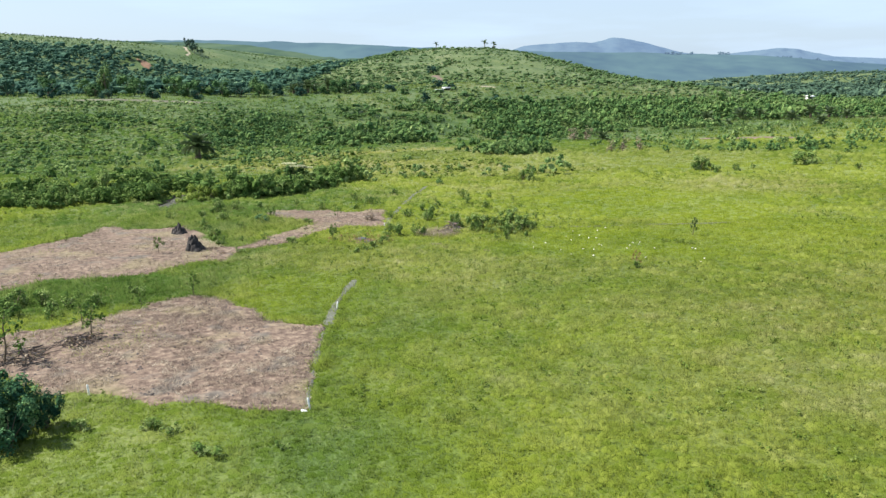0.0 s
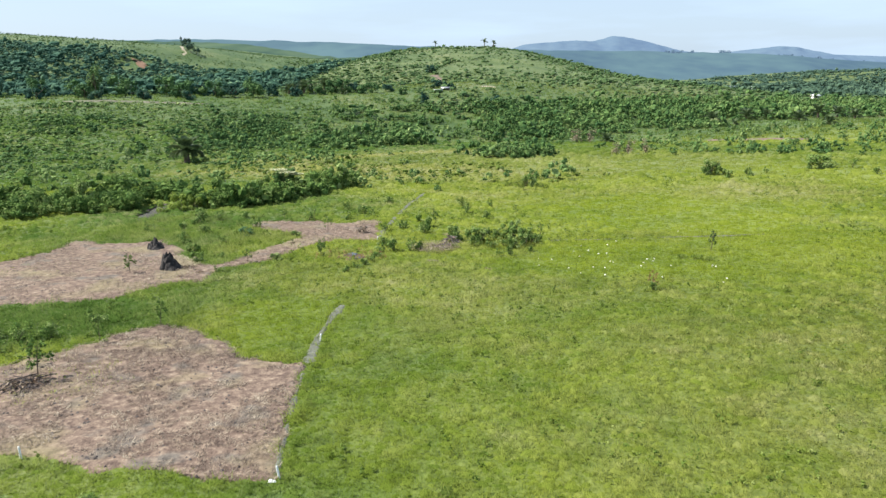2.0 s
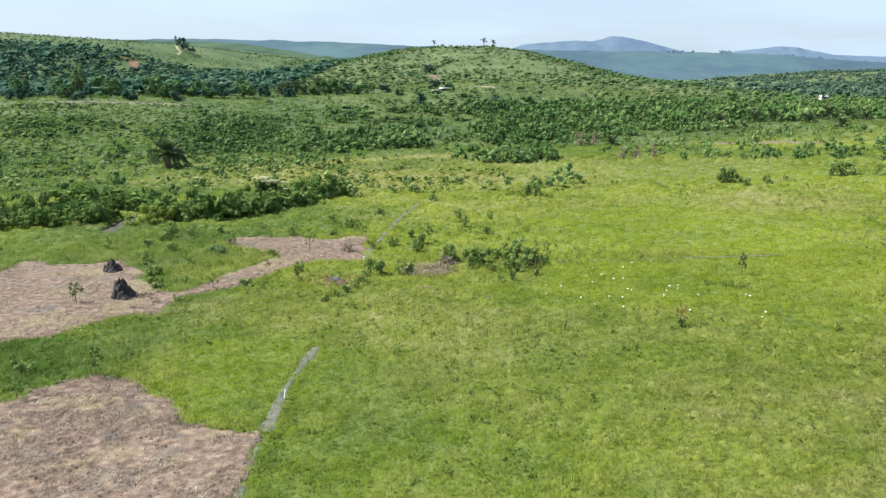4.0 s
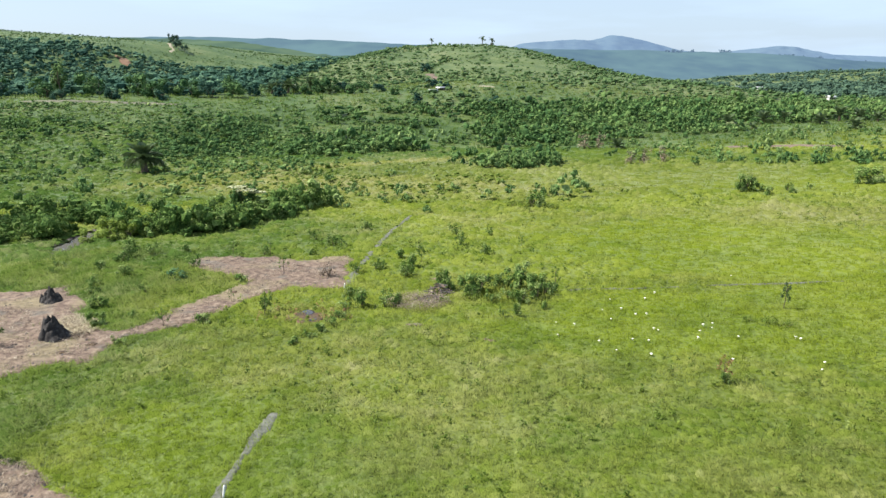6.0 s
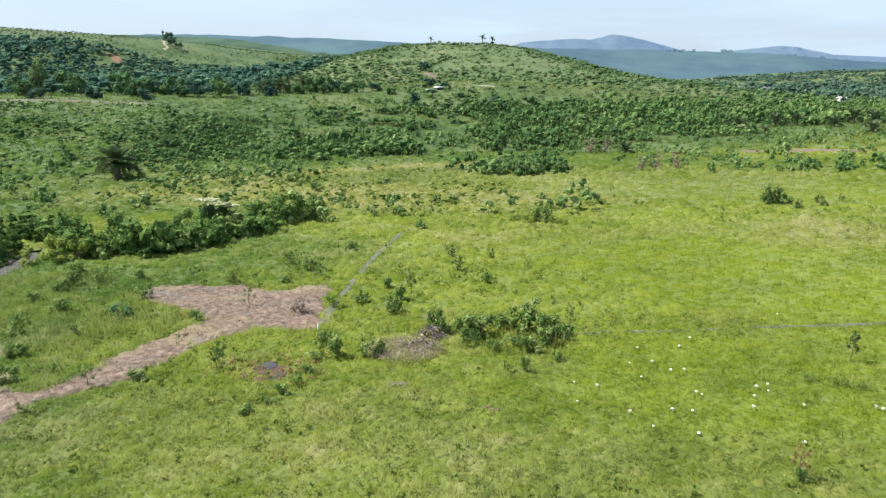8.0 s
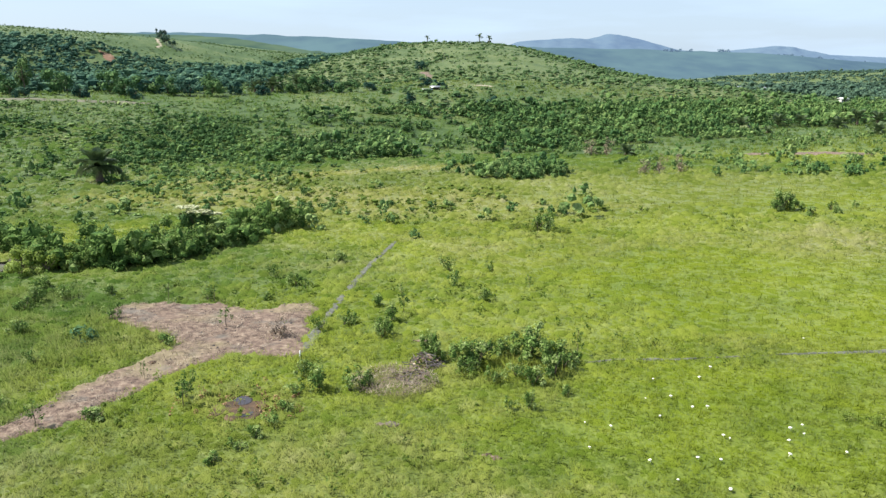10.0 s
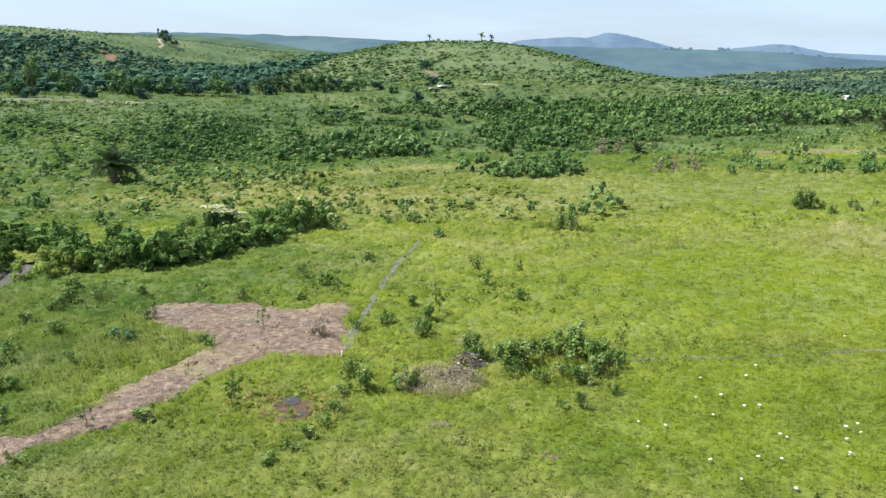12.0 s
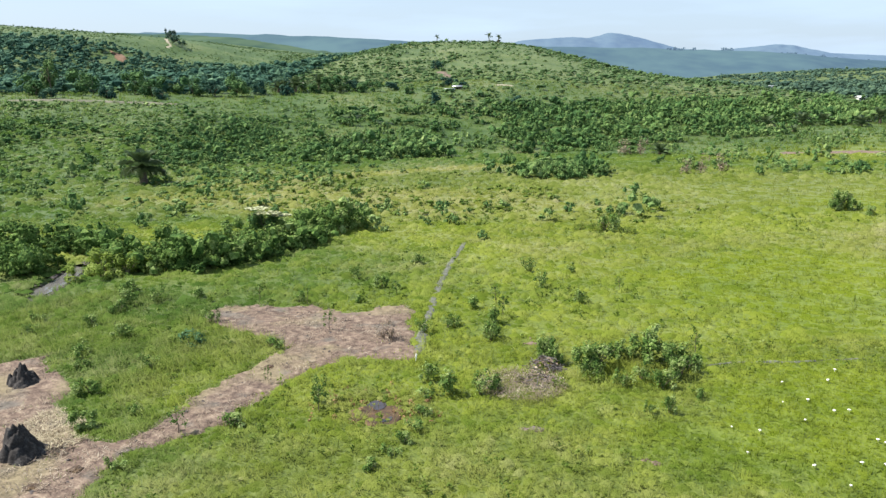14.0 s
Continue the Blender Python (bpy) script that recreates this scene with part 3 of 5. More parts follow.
def patch(name, test, box, step, lift, material, label, category, rough=1.0, drop=0.14):
    """A sheet of other soil lying on the meadow where test is true."""
    xs, ys = np.arange(box[0], box[2], step), np.arange(box[1], box[3], step)
    X, Y = np.meshgrid(xs, ys)
    c = test(X[:-1, :-1] + step / 2, Y[:-1, :-1] + step / 2)
    n = len(xs)
    k = (np.arange(len(ys) - 1)[:, None] * n + np.arange(n - 1)[None])[c]
    f = np.stack([k, k + 1, k + n + 1, k + n], 1)
    used, inv = np.unique(f, return_inverse=True)
    x, y = X.ravel()[used], Y.ravel()[used]
    x = x + (vnoise(x, y, 2.7, 41) - 0.5) * step
    y = y + (vnoise(x, y, 2.7, 43) - 0.5) * step
    rim = np.bincount(inv.ravel(), minlength=len(used)) < 4
    z = height(x, y) - drop * rim + lift + rough * (0.05 * vnoise(x, y, 1.6, 45) + 0.03 * vnoise(x, y, 5.0, 46))
    return tagged(new(name, smooth(mesh_np(name, np.stack([x, y, z], 1), inv.reshape(f.shape), material))), label, category, kind="structure")


patch("cleared_plot", lambda x, y: cleared(x, y) & (y < 33.5), (-34, 11, -5, 34), 0.16, 0.03, m_litter_soil,
      "cleared plot covered in dry cut straw", "bare soil")
patch("cleared_strip", lambda x, y: cleared(x, y) & (y >= 26) & inside([(-60, 26), (-27, 34), (-5, 50), (-5, 70), (-60, 70)], x, y), (-60, 26, -5, 70), 0.19, 0.03,
      m_litter_soil, "cleared brown strip winding through the grass", "bare soil")
for line, w, ragged in TRAILS:
    lx, ly = [p[0] for p in line], [p[1] for p in line]
    patch("survey_trail", lambda x, y: near_line(line, x, y) < w * (1.15 + ragged * 1.6 * (fbm(x, y, 0.5, 31) - 0.5)), (min(lx) - 1, min(ly) - 1, max(lx) + 1, max(ly) + 1),
          0.07, 0.045, m_trail, "narrow trodden trail of grey mud", "footpath", 0.25, 0.05)


def disc(name, cx, cy, rx, ry, z, material, label, category, seed=0):
    th = np.linspace(0, 2 * np.pi, 28, endpoint=False)
    r = 1 + 0.22 * (vnoise(np.cos(th) * 2, np.sin(th) * 2, 1.0, seed) - 0.5) * 2
    v = np.stack([cx + rx * r * np.cos(th), cy + ry * r * np.sin(th), np.full(28, z)], 1)
    inner = np.stack([cx + 0.3 * rx * np.cos(th), cy + 0.3 * ry * np.sin(th), np.full(28, z)], 1)
    V = np.concatenate([v, inner, [(cx, cy, z)] * 28])
    i = np.arange(28)
    F = np.concatenate([np.stack([i, (i + 1) % 28, 28 + (i + 1) % 28, 28 + i], 1), np.stack([28 + i, 28 + (i + 1) % 28, 56 + (i + 1) % 28, 56 + i], 1)])
    return tagged(new(name, mesh_np(name, V, F, material)), label, category, kind="structure")


disc("muddy_pool", POOL[0], POOL[1], 0.5, 0.55, stand(*POOL, 0.06), m_puddle, "small puddle of still muddy water in the grass", "puddle", 3)
disc("muddy_pool", -8.85, 50.4, 0.36, 0.34, stand(-8.85, 50.4, 0.056), m_puddle, "smaller puddle of muddy water among weeds", "puddle", 4)
patch("pool_mud", lambda x, y: np.hypot((x - POOL[0] - 0.15) / 1.5, (y - POOL[1] + 0.6) / 1.25) + (fbm(x, y, 0.9, 51) - 0.5) * 1.8 < 0.85,
      (-12.5, 48.5, -6, 54.5), 0.09, 0.01, m_mud, "wet brown mud round a puddle", "mud")
xs = np.array([(p[0], p[1]) for p in STREAM])
sl = np.concatenate([xs + (-0.7, 0.3), xs + (0.7, -0.3)])
k = np.arange(len(xs) - 1)
tagged(new("stream", mesh_np("stream", np.column_stack([sl, np.full(len(sl), -0.16)]), np.stack([k, k + 1, k + 1 + len(xs), k + len(xs)], 1), m_water)),
       "short reach of still stream water between bushes", "stream", kind="structure")
patch("stream_bank", lambda x, y: (near_line(STREAM, x, y) < 2.2) & (near_line(STREAM, x, y) > 0.8) & (fbm(x, y, 0.6, 61) > 0.42), (-46, 68, -33, 86), 0.25, -0.1, m_darksoil,
      "shaded dark earth bank of a stream", "bank")
patch("red_strip", red_ground, (40, 155, 100, 185), 0.6, 0.08, m_litter_soil,
      "strip of bare reddish-brown soil on the meadow", "bare soil")
patch("scar", lambda x, y: near_line([(-190, 441), (-184, 435.5), (-178, 427)], x, y) + (fbm(x, y, 0.25, 73) - 0.5) * 5.0 < 1.5 + 1.3 * ss(-190, -180, x), (-202, 415, -166, 455), 0.6, 0.15, m_redsoil,
      "red erosion scar on the ridge slope", "bare soil")
patch("ridge_track", lambda x, y: near_line([(-183, 505), (-184, 514), (-190, 526), (-199, 548)], x, y) < 0.5 + 0.9 * vnoise(x, y, 0.2, 5), (-204, 500, -178, 552), 0.7, 0.15, m_hay_soil,
      "pale dirt track on the ridge", "track")
patch("hill_clearing", lambda x, y: near_line([(-11.5, 314), (-9.2, 305), (-6.6, 297)], x, y) + (fbm(x, y, 0.2, 75) - 0.5) * 4.0 < 1.6, (-22, 285, 4, 325), 0.6, 0.12, m_litter_soil,
      "patch of bare pale soil on the hillside", "bare soil")
for sx, sy, sr in ((-2.1, 49.7, 0.5), (2.5, 46.6, 0.42), (-1.0, 60.9, 0.6)):
    patch("bare_spot", lambda x, y: np.hypot((x - sx) / 1.2, y - sy) + (fbm(x, y, 2.2, 57) - 0.5) * 2.6 * sr < sr * 0.7, (sx - 1.5, sy - 1.5, sx + 1.5, sy + 1.5), 0.06, 0.02,
          m_litter_soil, "small bare spot with dead straw in the grass", "bare soil", 0.4)
patch("pale_spot", lambda x, y: np.hypot((x - 9.6) / 4.2, (y - 263) / 2.2) + (fbm(x, y, 0.3, 79) - 0.5) * 1.2 < 0.7, (0, 256, 20, 270), 0.4, 0.12, m_hay_soil,
      "pale bare soil on the hillside", "bare soil")
patch("grey_field", lambda x, y: np.hypot((x + 92) / 20, (y - 194 - 0.2 * (x + 92)) / 2.6) + (fbm(x, y, 0.08, 77) - 0.5) * 1.4 < 0.72, (-135, 172, -40, 215), 0.7, 0.12, m_field,
      "strip of greyish tilled soil before the trees", "field")


# ---- far hills ----
def far_wall(name, y, x0, x1, crest, depth, foot, material, label, seed):
    xs = np.linspace(x0, x1, 220)
    t = np.linspace(0, 1, 16)
    X, T = np.meshgrid(xs, t)
    Z = foot + (crest(X) - foot) * ss(0, 1, T) + (fbm(X, T * depth, 0.006, seed) - 0.5) * 10 * T * (1 - T) * 4
    Z = Z + (fbm(X, X * 0, 0.02, seed) - 0.5) * 3.0 * T + (vnoise(X, X * 0, 0.11, seed + 3) - 0.5) * 1.6 * T
    Y = y - depth * (1 - T) + (fbm(X, T * 300, 0.01, seed + 1) - 0.5) * depth * 0.25
    n = len(xs)
    q = (np.arange(15)[:, None] * n + np.arange(n - 1)[None]).ravel()
    return tagged(new(name, smooth(mesh_np(name, np.stack([X, Y, Z], -1).reshape(-1, 3), np.stack([q, q + 1, q + n + 1, q + n], 1), material))), label, "hills", kind="structure")


def crest_near(x):
    return 87 - 28 * ss(-560, 300, x) - 4 * ss(100, 500, x) - 27 * ss(430, 900, x) + 20 * ss(-560, -1300, x)


def crest_peaks(x):
    xs = (-700, 250, 360, 432, 580, 700, 790, 840, 885, 940, 1060, 1231, 1379, 1500, 1630, 1725, 1810, 1900, 2000, 2320, 2600)
    zs = (84, 118, 140, 166, 178, 183, 181, 192, 206, 201, 176, 128, 113, 124, 137, 147, 139, 118, 102, 88, 82)
    return np.interp(x + 118, xs, zs)


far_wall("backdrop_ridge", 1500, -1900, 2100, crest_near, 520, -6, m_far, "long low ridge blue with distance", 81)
# slope green with a weak blue emission added as haze
m_slope = distance_haze("mid_slope_haze", (0.024, 0.046, 0.026), (0.075, 0.105, 0.048), (0.09, 0.18, 0.35, 0.09))
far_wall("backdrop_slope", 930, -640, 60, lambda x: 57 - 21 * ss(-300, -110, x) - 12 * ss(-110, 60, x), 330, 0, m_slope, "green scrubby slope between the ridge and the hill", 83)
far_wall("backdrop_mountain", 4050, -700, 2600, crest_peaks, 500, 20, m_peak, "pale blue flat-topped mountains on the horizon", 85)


g = np.random.default_rng(86)
fx = g.uniform(380, 760, 90)
fx = fx[fbm(fx, fx * 0, 0.02, 87) > 0.45]
v, f, pl, lt = foliage(np.stack([fx, np.full(len(fx), 1478.0), crest_near(fx) - 3.0], 1), g.uniform(4, 8, len(fx)), g.uniform(3, 6, len(fx)), np.full(len(fx), 30), np.full(len(fx), 0.9), g, 4, 0.5, 1)
# crest trees take the ridge material, its haze glow included
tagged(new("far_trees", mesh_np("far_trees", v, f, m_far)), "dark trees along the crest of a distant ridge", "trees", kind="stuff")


# ---- grass ----
def tufting(x, y):
    """Where the sward stands in fuller, paler tufts (1) or thins out between them (0)."""
    fine = vnoise(x, y, 1.2, 301) * 0.6 + vnoise(x, y, 2.7, 302) * 0.4
    return ss(0.2, 0.8, 0.75 * fine + 0.25 * fbm(x, y, 0.3, 303))


def grass(name, box, density, blades, tall, wide, keep, label, seed, lean=1.0, sere=0.0):
    """Tufts of blades that spread from a root like small cushions."""
    g = np.random.default_rng(seed)
    n = int((box[2] - box[0]) * (box[3] - box[1]) * density)
    x, y = g.uniform(box[0], box[2], n), g.uniform(box[1], box[3], n)
    k = keep(x, y)
    x, y = x[k], y[k]
    L, D = lushness(x, y) * (1 - sere), np.maximum(dryness(x, y), sere)
    clump = tufting(x, y)
    h = tall * np.where(L > 0.5, 0.75 + 0.35 * clump, 0.55 + 0.85 * clump) * np.exp(g.normal(0, 0.15, len(x)))
    hue = np.clip(0.5 + 0.6 * (clump - 0.5) * (1 - 0.5 * L) + g.normal(0, 0.08, len(x)), 0, 1)
    b = np.repeat(np.arange(len(x)), blades)
    m = len(b)
    a = g.uniform(0, 2 * np.pi, m)
    r = 0.7 * np.sqrt(g.random(m)) * h[b]
    bx, by = x[b] + r * np.cos(a), y[b] + r * np.sin(a)
    up = g.uniform(0.12, 0.95, m) ** lean
    ln = h[b] * g.uniform(0.7, 1.2, m)
    hh, out = ln * up, ln * np.sqrt(np.maximum(0, 1 - up * up))
    a2 = a + g.normal(0, 0.9, m)
    t = a2 + np.pi / 2
    w = wide * g.uniform(0.6, 1.3, m)
    base = np.stack([bx, by, height(bx, by) - 0.03], 1)
    side = np.stack([np.cos(t) * w, np.sin(t) * w, np.zeros(m)], 1)
    tip = base + np.stack([np.cos(a2) * out, np.sin(a2) * out, hh], 1)
    nr = np.stack([0.75 * np.cos(a) * r / h[b], 0.75 * np.sin(a) * r / h[b], np.ones(m)], 1) + g.normal(0, 0.16, (m, 3))
    turned = np.einsum("ij,ij->i", np.cross(2 * side, tip - base + side), nr) < 0
    v = np.stack([np.where(turned[:, None], base + side, base - side), np.where(turned[:, None], base - side, base + side), tip], 1).reshape(-1, 3)
    nr = np.repeat(nr / np.linalg.norm(nr, axis=1)[:, None], 3, axis=0)
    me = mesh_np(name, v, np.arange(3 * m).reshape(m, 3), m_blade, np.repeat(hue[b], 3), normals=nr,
                 more=(("lush", np.repeat(L[b], 3)), ("dry", np.repeat(D[b], 3)), ("wild", np.repeat(wildness(x, y)[b], 3))))
    return tagged(new(name, me), label, "grass", kind="stuff")


def tussocks(name, box, density, size, keep, label, seed, rounded=True):
    """Low uneven cushions of matted grass, each one a small dome."""
    g = np.random.default_rng(seed)
    n = int((box[2] - box[0]) * (box[3] - box[1]) * density)
    x, y = g.uniform(box[0], box[2], n), g.uniform(box[1], box[3], n)
    k = keep(x, y)
    x, y = x[k], y[k]
    n = len(x)
    L = lushness(x, y)
    big = fbm(x, y, 0.4, seed + 1)
    r = size * np.exp(g.normal(0, 0.25, n)) * (0.75 + 0.5 * big) * (1 + 0.25 * L)
    h = r * g.uniform(0.28, 0.62, n) * (0.7 + 0.6 * tufting(x, y)) * (1 - 0.75 * L)
    a = g.uniform(0, 6.28, n)[:, None] + np.arange(6) * 2 * np.pi / 6
    rings = []
    for f, z in ((1.0, 0.0), (0.6, 0.7)):
        q = r[:, None] * f * g.uniform(0.7, 1.25, (n, 6))
        rings.append(np.stack([x[:, None] + q * np.cos(a), y[:, None] + q * np.sin(a), h[:, None] * z * g.uniform(0.8, 1.2, (n, 6)) - 0.04 * (z == 0)], -1))
    rings = rings if rounded else rings[:1]
    m = 6 * len(rings) + 1
    top = np.stack([x + 0.15 * r * g.normal(0, 1, n), y + 0.15 * r * g.normal(0, 1, n), h], -1)[:, None]
    v = np.concatenate(rings + [top], 1)
    v[..., 2] += height(x, y)[:, None]
    i = np.arange(6)
    tri = np.concatenate([np.stack([i, (i + 1) % 6, 6 + i], 1), np.stack([(i + 1) % 6, 6 + (i + 1) % 6, 6 + i], 1), np.stack([6 + i, 6 + (i + 1) % 6, np.full(6, 12)], 1)])
    tri = tri if rounded else np.stack([i, (i + 1) % 6, np.full(6, 6)], 1)
    f = (tri[None] + m * np.arange(n)[:, None, None]).reshape(-1, 3)
    hue = np.clip(0.40 + 0.75 * (tufting(x, y) - 0.5) * (1 - 0.5 * L) + g.normal(0, 0.08, n), 0, 1)
    me = mesh_np(name, v.reshape(-1, 3), f, m_tuft, np.repeat(hue, m), more=(("lush", np.repeat(L, m)), ("dry", np.repeat(dryness(x, y), m)), ("wild", np.repeat(wildness(x, y), m))))
    return tagged(new(name, smooth(me)), label, "grass", kind="stuff")


def in_view(x, y, lo, hi):
    return (np.abs(x) < 0.60 * (y + 22) + 6) & (y > lo) & (y < hi)


def open_ground(x, y):
    spots = sum((np.hypot(x - a, y - c) < r for a, c, r in ((-2.1, 49.7, 0.3), (2.5, 46.6, 0.25), (-1.0, 60.9, 0.35))), np.zeros(np.shape(x), bool))
    trodden = on_trail(x, y, 0.75)
    x, y = x + (vnoise(x, y, 5.0, 71) - 0.5) * 1.2, y + (vnoise(x, y, 5.0, 72) - 0.5) * 1.2
    heap_zone = blob(x, y, DRY_HEAP[0], DRY_HEAP[1] - 0.6, 2.6, 2.3) > 0.45 + 0.3 * vnoise(x, y, 3.0, 77)
    return ~spots & ~heap_zone & ~cleared(x, y) & ~trodden & (np.hypot((x - POOL[0] - 0.1) / 1.35, (y - POOL[1] + 0.5) / 1.2) > 0.3 + 0.62 * vnoise(x, y, 1.5, 79)) & (near_line(STREAM, x, y) > 1.1)


tussocks("grass_tussocks", (-34, 1, 34, 34), 7.0, 0.22, lambda x, y: in_view(x, y, 1, 34) & open_ground(x, y), "matted cushions of green tussock grass", 201, False)
tussocks("grass_tussocks", (-56, 34, 56, 62), 6.5, 0.24, lambda x, y: in_view(x, y, 34, 62) & open_ground(x, y), "matted cushions of green tussock grass", 202, False)
tussocks("grass_tussocks", (-75, 62, 75, 100), 2.6, 0.38, lambda x, y: in_view(x, y, 62, 100) & open_ground(x, y), "matted cushions of green tussock grass", 203, False)
tussocks("grass_tussocks", (-115, 100, 115, 170), 0.8, 0.6, lambda x, y: in_view(x, y, 100, 170) & ~red_ground(x, y), "matted cushions of rough meadow grass", 204, False)
tussocks("grass_tussocks", (-44, -34, 44, 3), 2.0, 0.32, lambda x, y: ~in_view(x, y, 1, 34), "matted cushions of green tussock grass", 205, False)
grass("meadow_grass", (-44, -34, 44, 3), 2.6, 7, 0.34, 0.036, lambda x, y: ~in_view(x, y, 1, 34), "thick green tussock grass", 110)
grass("meadow_grass", (-34, 1, 34, 34), 18, 10, 0.29, 0.019, lambda x, y: in_view(x, y, 1, 34) & open_ground(x, y), "thick green tussock grass", 101)
grass("meadow_grass", (-56, 34, 56, 62), 10.5, 9, 0.33, 0.026, lambda x, y: in_view(x, y, 34, 62) & open_ground(x, y), "thick green tussock grass", 102)
grass("meadow_grass", (-75, 62, 75, 100), 4.0, 7, 0.36, 0.038, lambda x, y: in_view(x, y, 62, 100) & open_ground(x, y), "rough green meadow grass", 103)
grass("meadow_grass", (-115, 100, 115, 170), 1.3, 6, 0.45, 0.06, lambda x, y: in_view(x, y, 100, 170) & ~red_ground(x, y), "rough green meadow grass", 104)
grass("meadow_grass", (-180, 170, 180, 290), 0.3, 7, 0.7, 0.15, lambda x, y: in_view(x, y, 170, 290) & ~red_ground(x, y), "rough hillside grass", 105)


grass("tall_grass", (-38, 46, -10, 76), 10, 9, 0.56, 0.020, lambda x, y: open_ground(x, y) & (inside(RANK, x, y)), "tall rank dark green grass beside the cleared strip", 112)


def verge(x, y):
    """The rim of uncut grass along the cleared ground."""
    near = np.zeros(np.shape(x), bool)
    for a in range(6):
        near |= cleared(x + 0.7 * math.cos(a * 1.047), y + 0.7 * math.sin(a * 1.047))
    return near & ~cleared(x, y) & (on_trail(x, y, 1.2) == 0)


grass("verge_grass", (-40, 11, -5, 70), 13, 9, 0.40, 0.022, verge, "taller uncut grass along cleared ground", 115)
grass("verge_grass", (-10, 25, 32, 92), 12, 8, 0.42, 0.022, lambda x, y: on_trail(x, y, 3.2) & ~on_trail(x, y, 1.15) & ~cleared(x, y), "taller grass leaning over a trodden trail", 116)
grass("tall_grass", (-38, 27, -14, 39), 8, 9, 0.55, 0.022, lambda x, y: open_ground(x, y) & (blob(x, y, -27, 32.8, 11, 4.5) > 0.3 + 0.4 * vnoise(x, y, 0.7, 118)), "tall dark green weedy grass between cleared plots", 118)
grass("tall_grass", (-1, 53, 8, 60), 9, 9, 0.5, 0.024, lambda x, y: blob(x, y, 3.6, 56.2, 4.2, 2.6) > 0.35 + 0.3 * vnoise(x, y, 1.2, 119), "tall bright green grass among the shrubs", 117)
grass("seeding_grass", (-40, 2, 44, 60), 0.8, 9, 0.55, 0.016, lambda x, y: in_view(x, y, 2, 60) & open_ground(x, y) & (lushness(x, y) < 0.4) & (fbm(x, y, 0.5, 95) > 0.52),
      "pale seeding grass tufts above the meadow", 107, 0.6, 0.3)
grass("regrowth", (-60, 12, -6, 69), 1.6, 7, 0.22, 0.024, lambda x, y: cleared(x, y) & (fbm(x, y, 0.25, 91) > 0.52 - 0.12 * (x < -19) * (y < 34) - 0.2 * ss(-11, -8.5, x) * (y > 50)), "sparse green regrowth on cleared soil", 106)
grass("sere_regrowth", (-32, 16, -16, 33), 8.0, 9, 0.22, 0.02, lambda x, y: cleared(x, y) & (blob(x, y, -23.5, 24.5, 6.5, 6.0) > 0.3 + 0.5 * vnoise(x, y, 0.8, 97)), "thin yellowed grass on cleared soil", 108, 1.0, 0.25)


# ---- cut straw on the cleared ground ----
def straw(name, box, density, keep, label, seed, lift=0.1, pile=0.05, pale=0.0, material=None):
    g = np.random.default_rng(seed)
    n = int((box[2] - box[0]) * (box[3] - box[1]) * density)
    x, y = g.uniform(box[0], box[2], n), g.uniform(box[1], box[3], n)
    k = keep(x, y)
    x, y = x[k], y[k]
    n = len(x)
    a = vnoise(x, y, 0.5, seed) * 9 + g.normal(0, 0.7, n)
    s, w = g.uniform(0.04, 0.14, n), g.uniform(0.006, 0.016, n)
    z = height(x, y) + lift + pile * g.random(n)
    c = np.stack([x, y, z], 1)
    u = np.stack([np.cos(a) * s, np.sin(a) * s, g.uniform(-0.06, 0.09, n)], 1)
    t = np.stack([-np.sin(a) * w, np.cos(a) * w, np.zeros(n)], 1)
    v = np.stack([c - u - t, c + u - t * 0.4, c + u + t * 0.4, c - u + t], 1).reshape(-1, 3)
    tone = np.repeat(np.clip(pale + fbm(x, y, 0.45, 9) * 0.9 + 1.3 * (vnoise(x, y, 2.2, 19) - 0.5) + 0.6 * blob(x, y, -22.6, 49.0, 2.6, 4.0), 0, 1), 4)
    return tagged(new(name, mesh_np(name, v, np.arange(4 * n).reshape(n, 4), material or m_straw, tone)), label, "straw", kind="stuff")


straw("cut_straw", (-34, 11, -5, 34), 120, lambda x, y: cleared(x, y) & (fbm(x, y, 0.35, 15) > 0.36) & (vnoise(x, y, 1.7, 18) > 0.3), "dry cut grass strewn over bare soil", 111)
straw("cut_straw", (-60, 26, -5, 70), 60, lambda x, y: cleared(x, y) & (fbm(x, y, 0.35, 16) > 0.38) & (vnoise(x, y, 1.7, 18) > 0.3), "dry cut grass strewn over bare soil", 112)


straw("hay", (-26, 44.5, -20, 53), 260, lambda x, y: cleared(x, y) & (blob(x, y, -23.2, 49.6, 1.9, 2.6) > 0.3 + 0.4 * vnoise(x, y, 1.5, 17)), "pale blond hay spread beside a mound", 114, 0.1, 0.12, 0.3, m_hay)
grass("dead_tufts", (-6, 51, 2, 58.5), 15, 12, 0.26, 0.022, lambda x, y: blob(x, y, DRY_HEAP[0], DRY_HEAP[1] - 0.6, 2.6, 2.3) > 0.4, "dead tan grass round a brush heap", 109, 1.0, 1.0)
straw("dead_grass", (-6, 51, 2, 58.5), 150, lambda x, y: blob(x, y, DRY_HEAP[0], DRY_HEAP[1] - 0.6, 2.6, 2.3) > 0.4, "flattened dead tan grass round a brush heap", 113, 0.05, 0.3, 0.3)


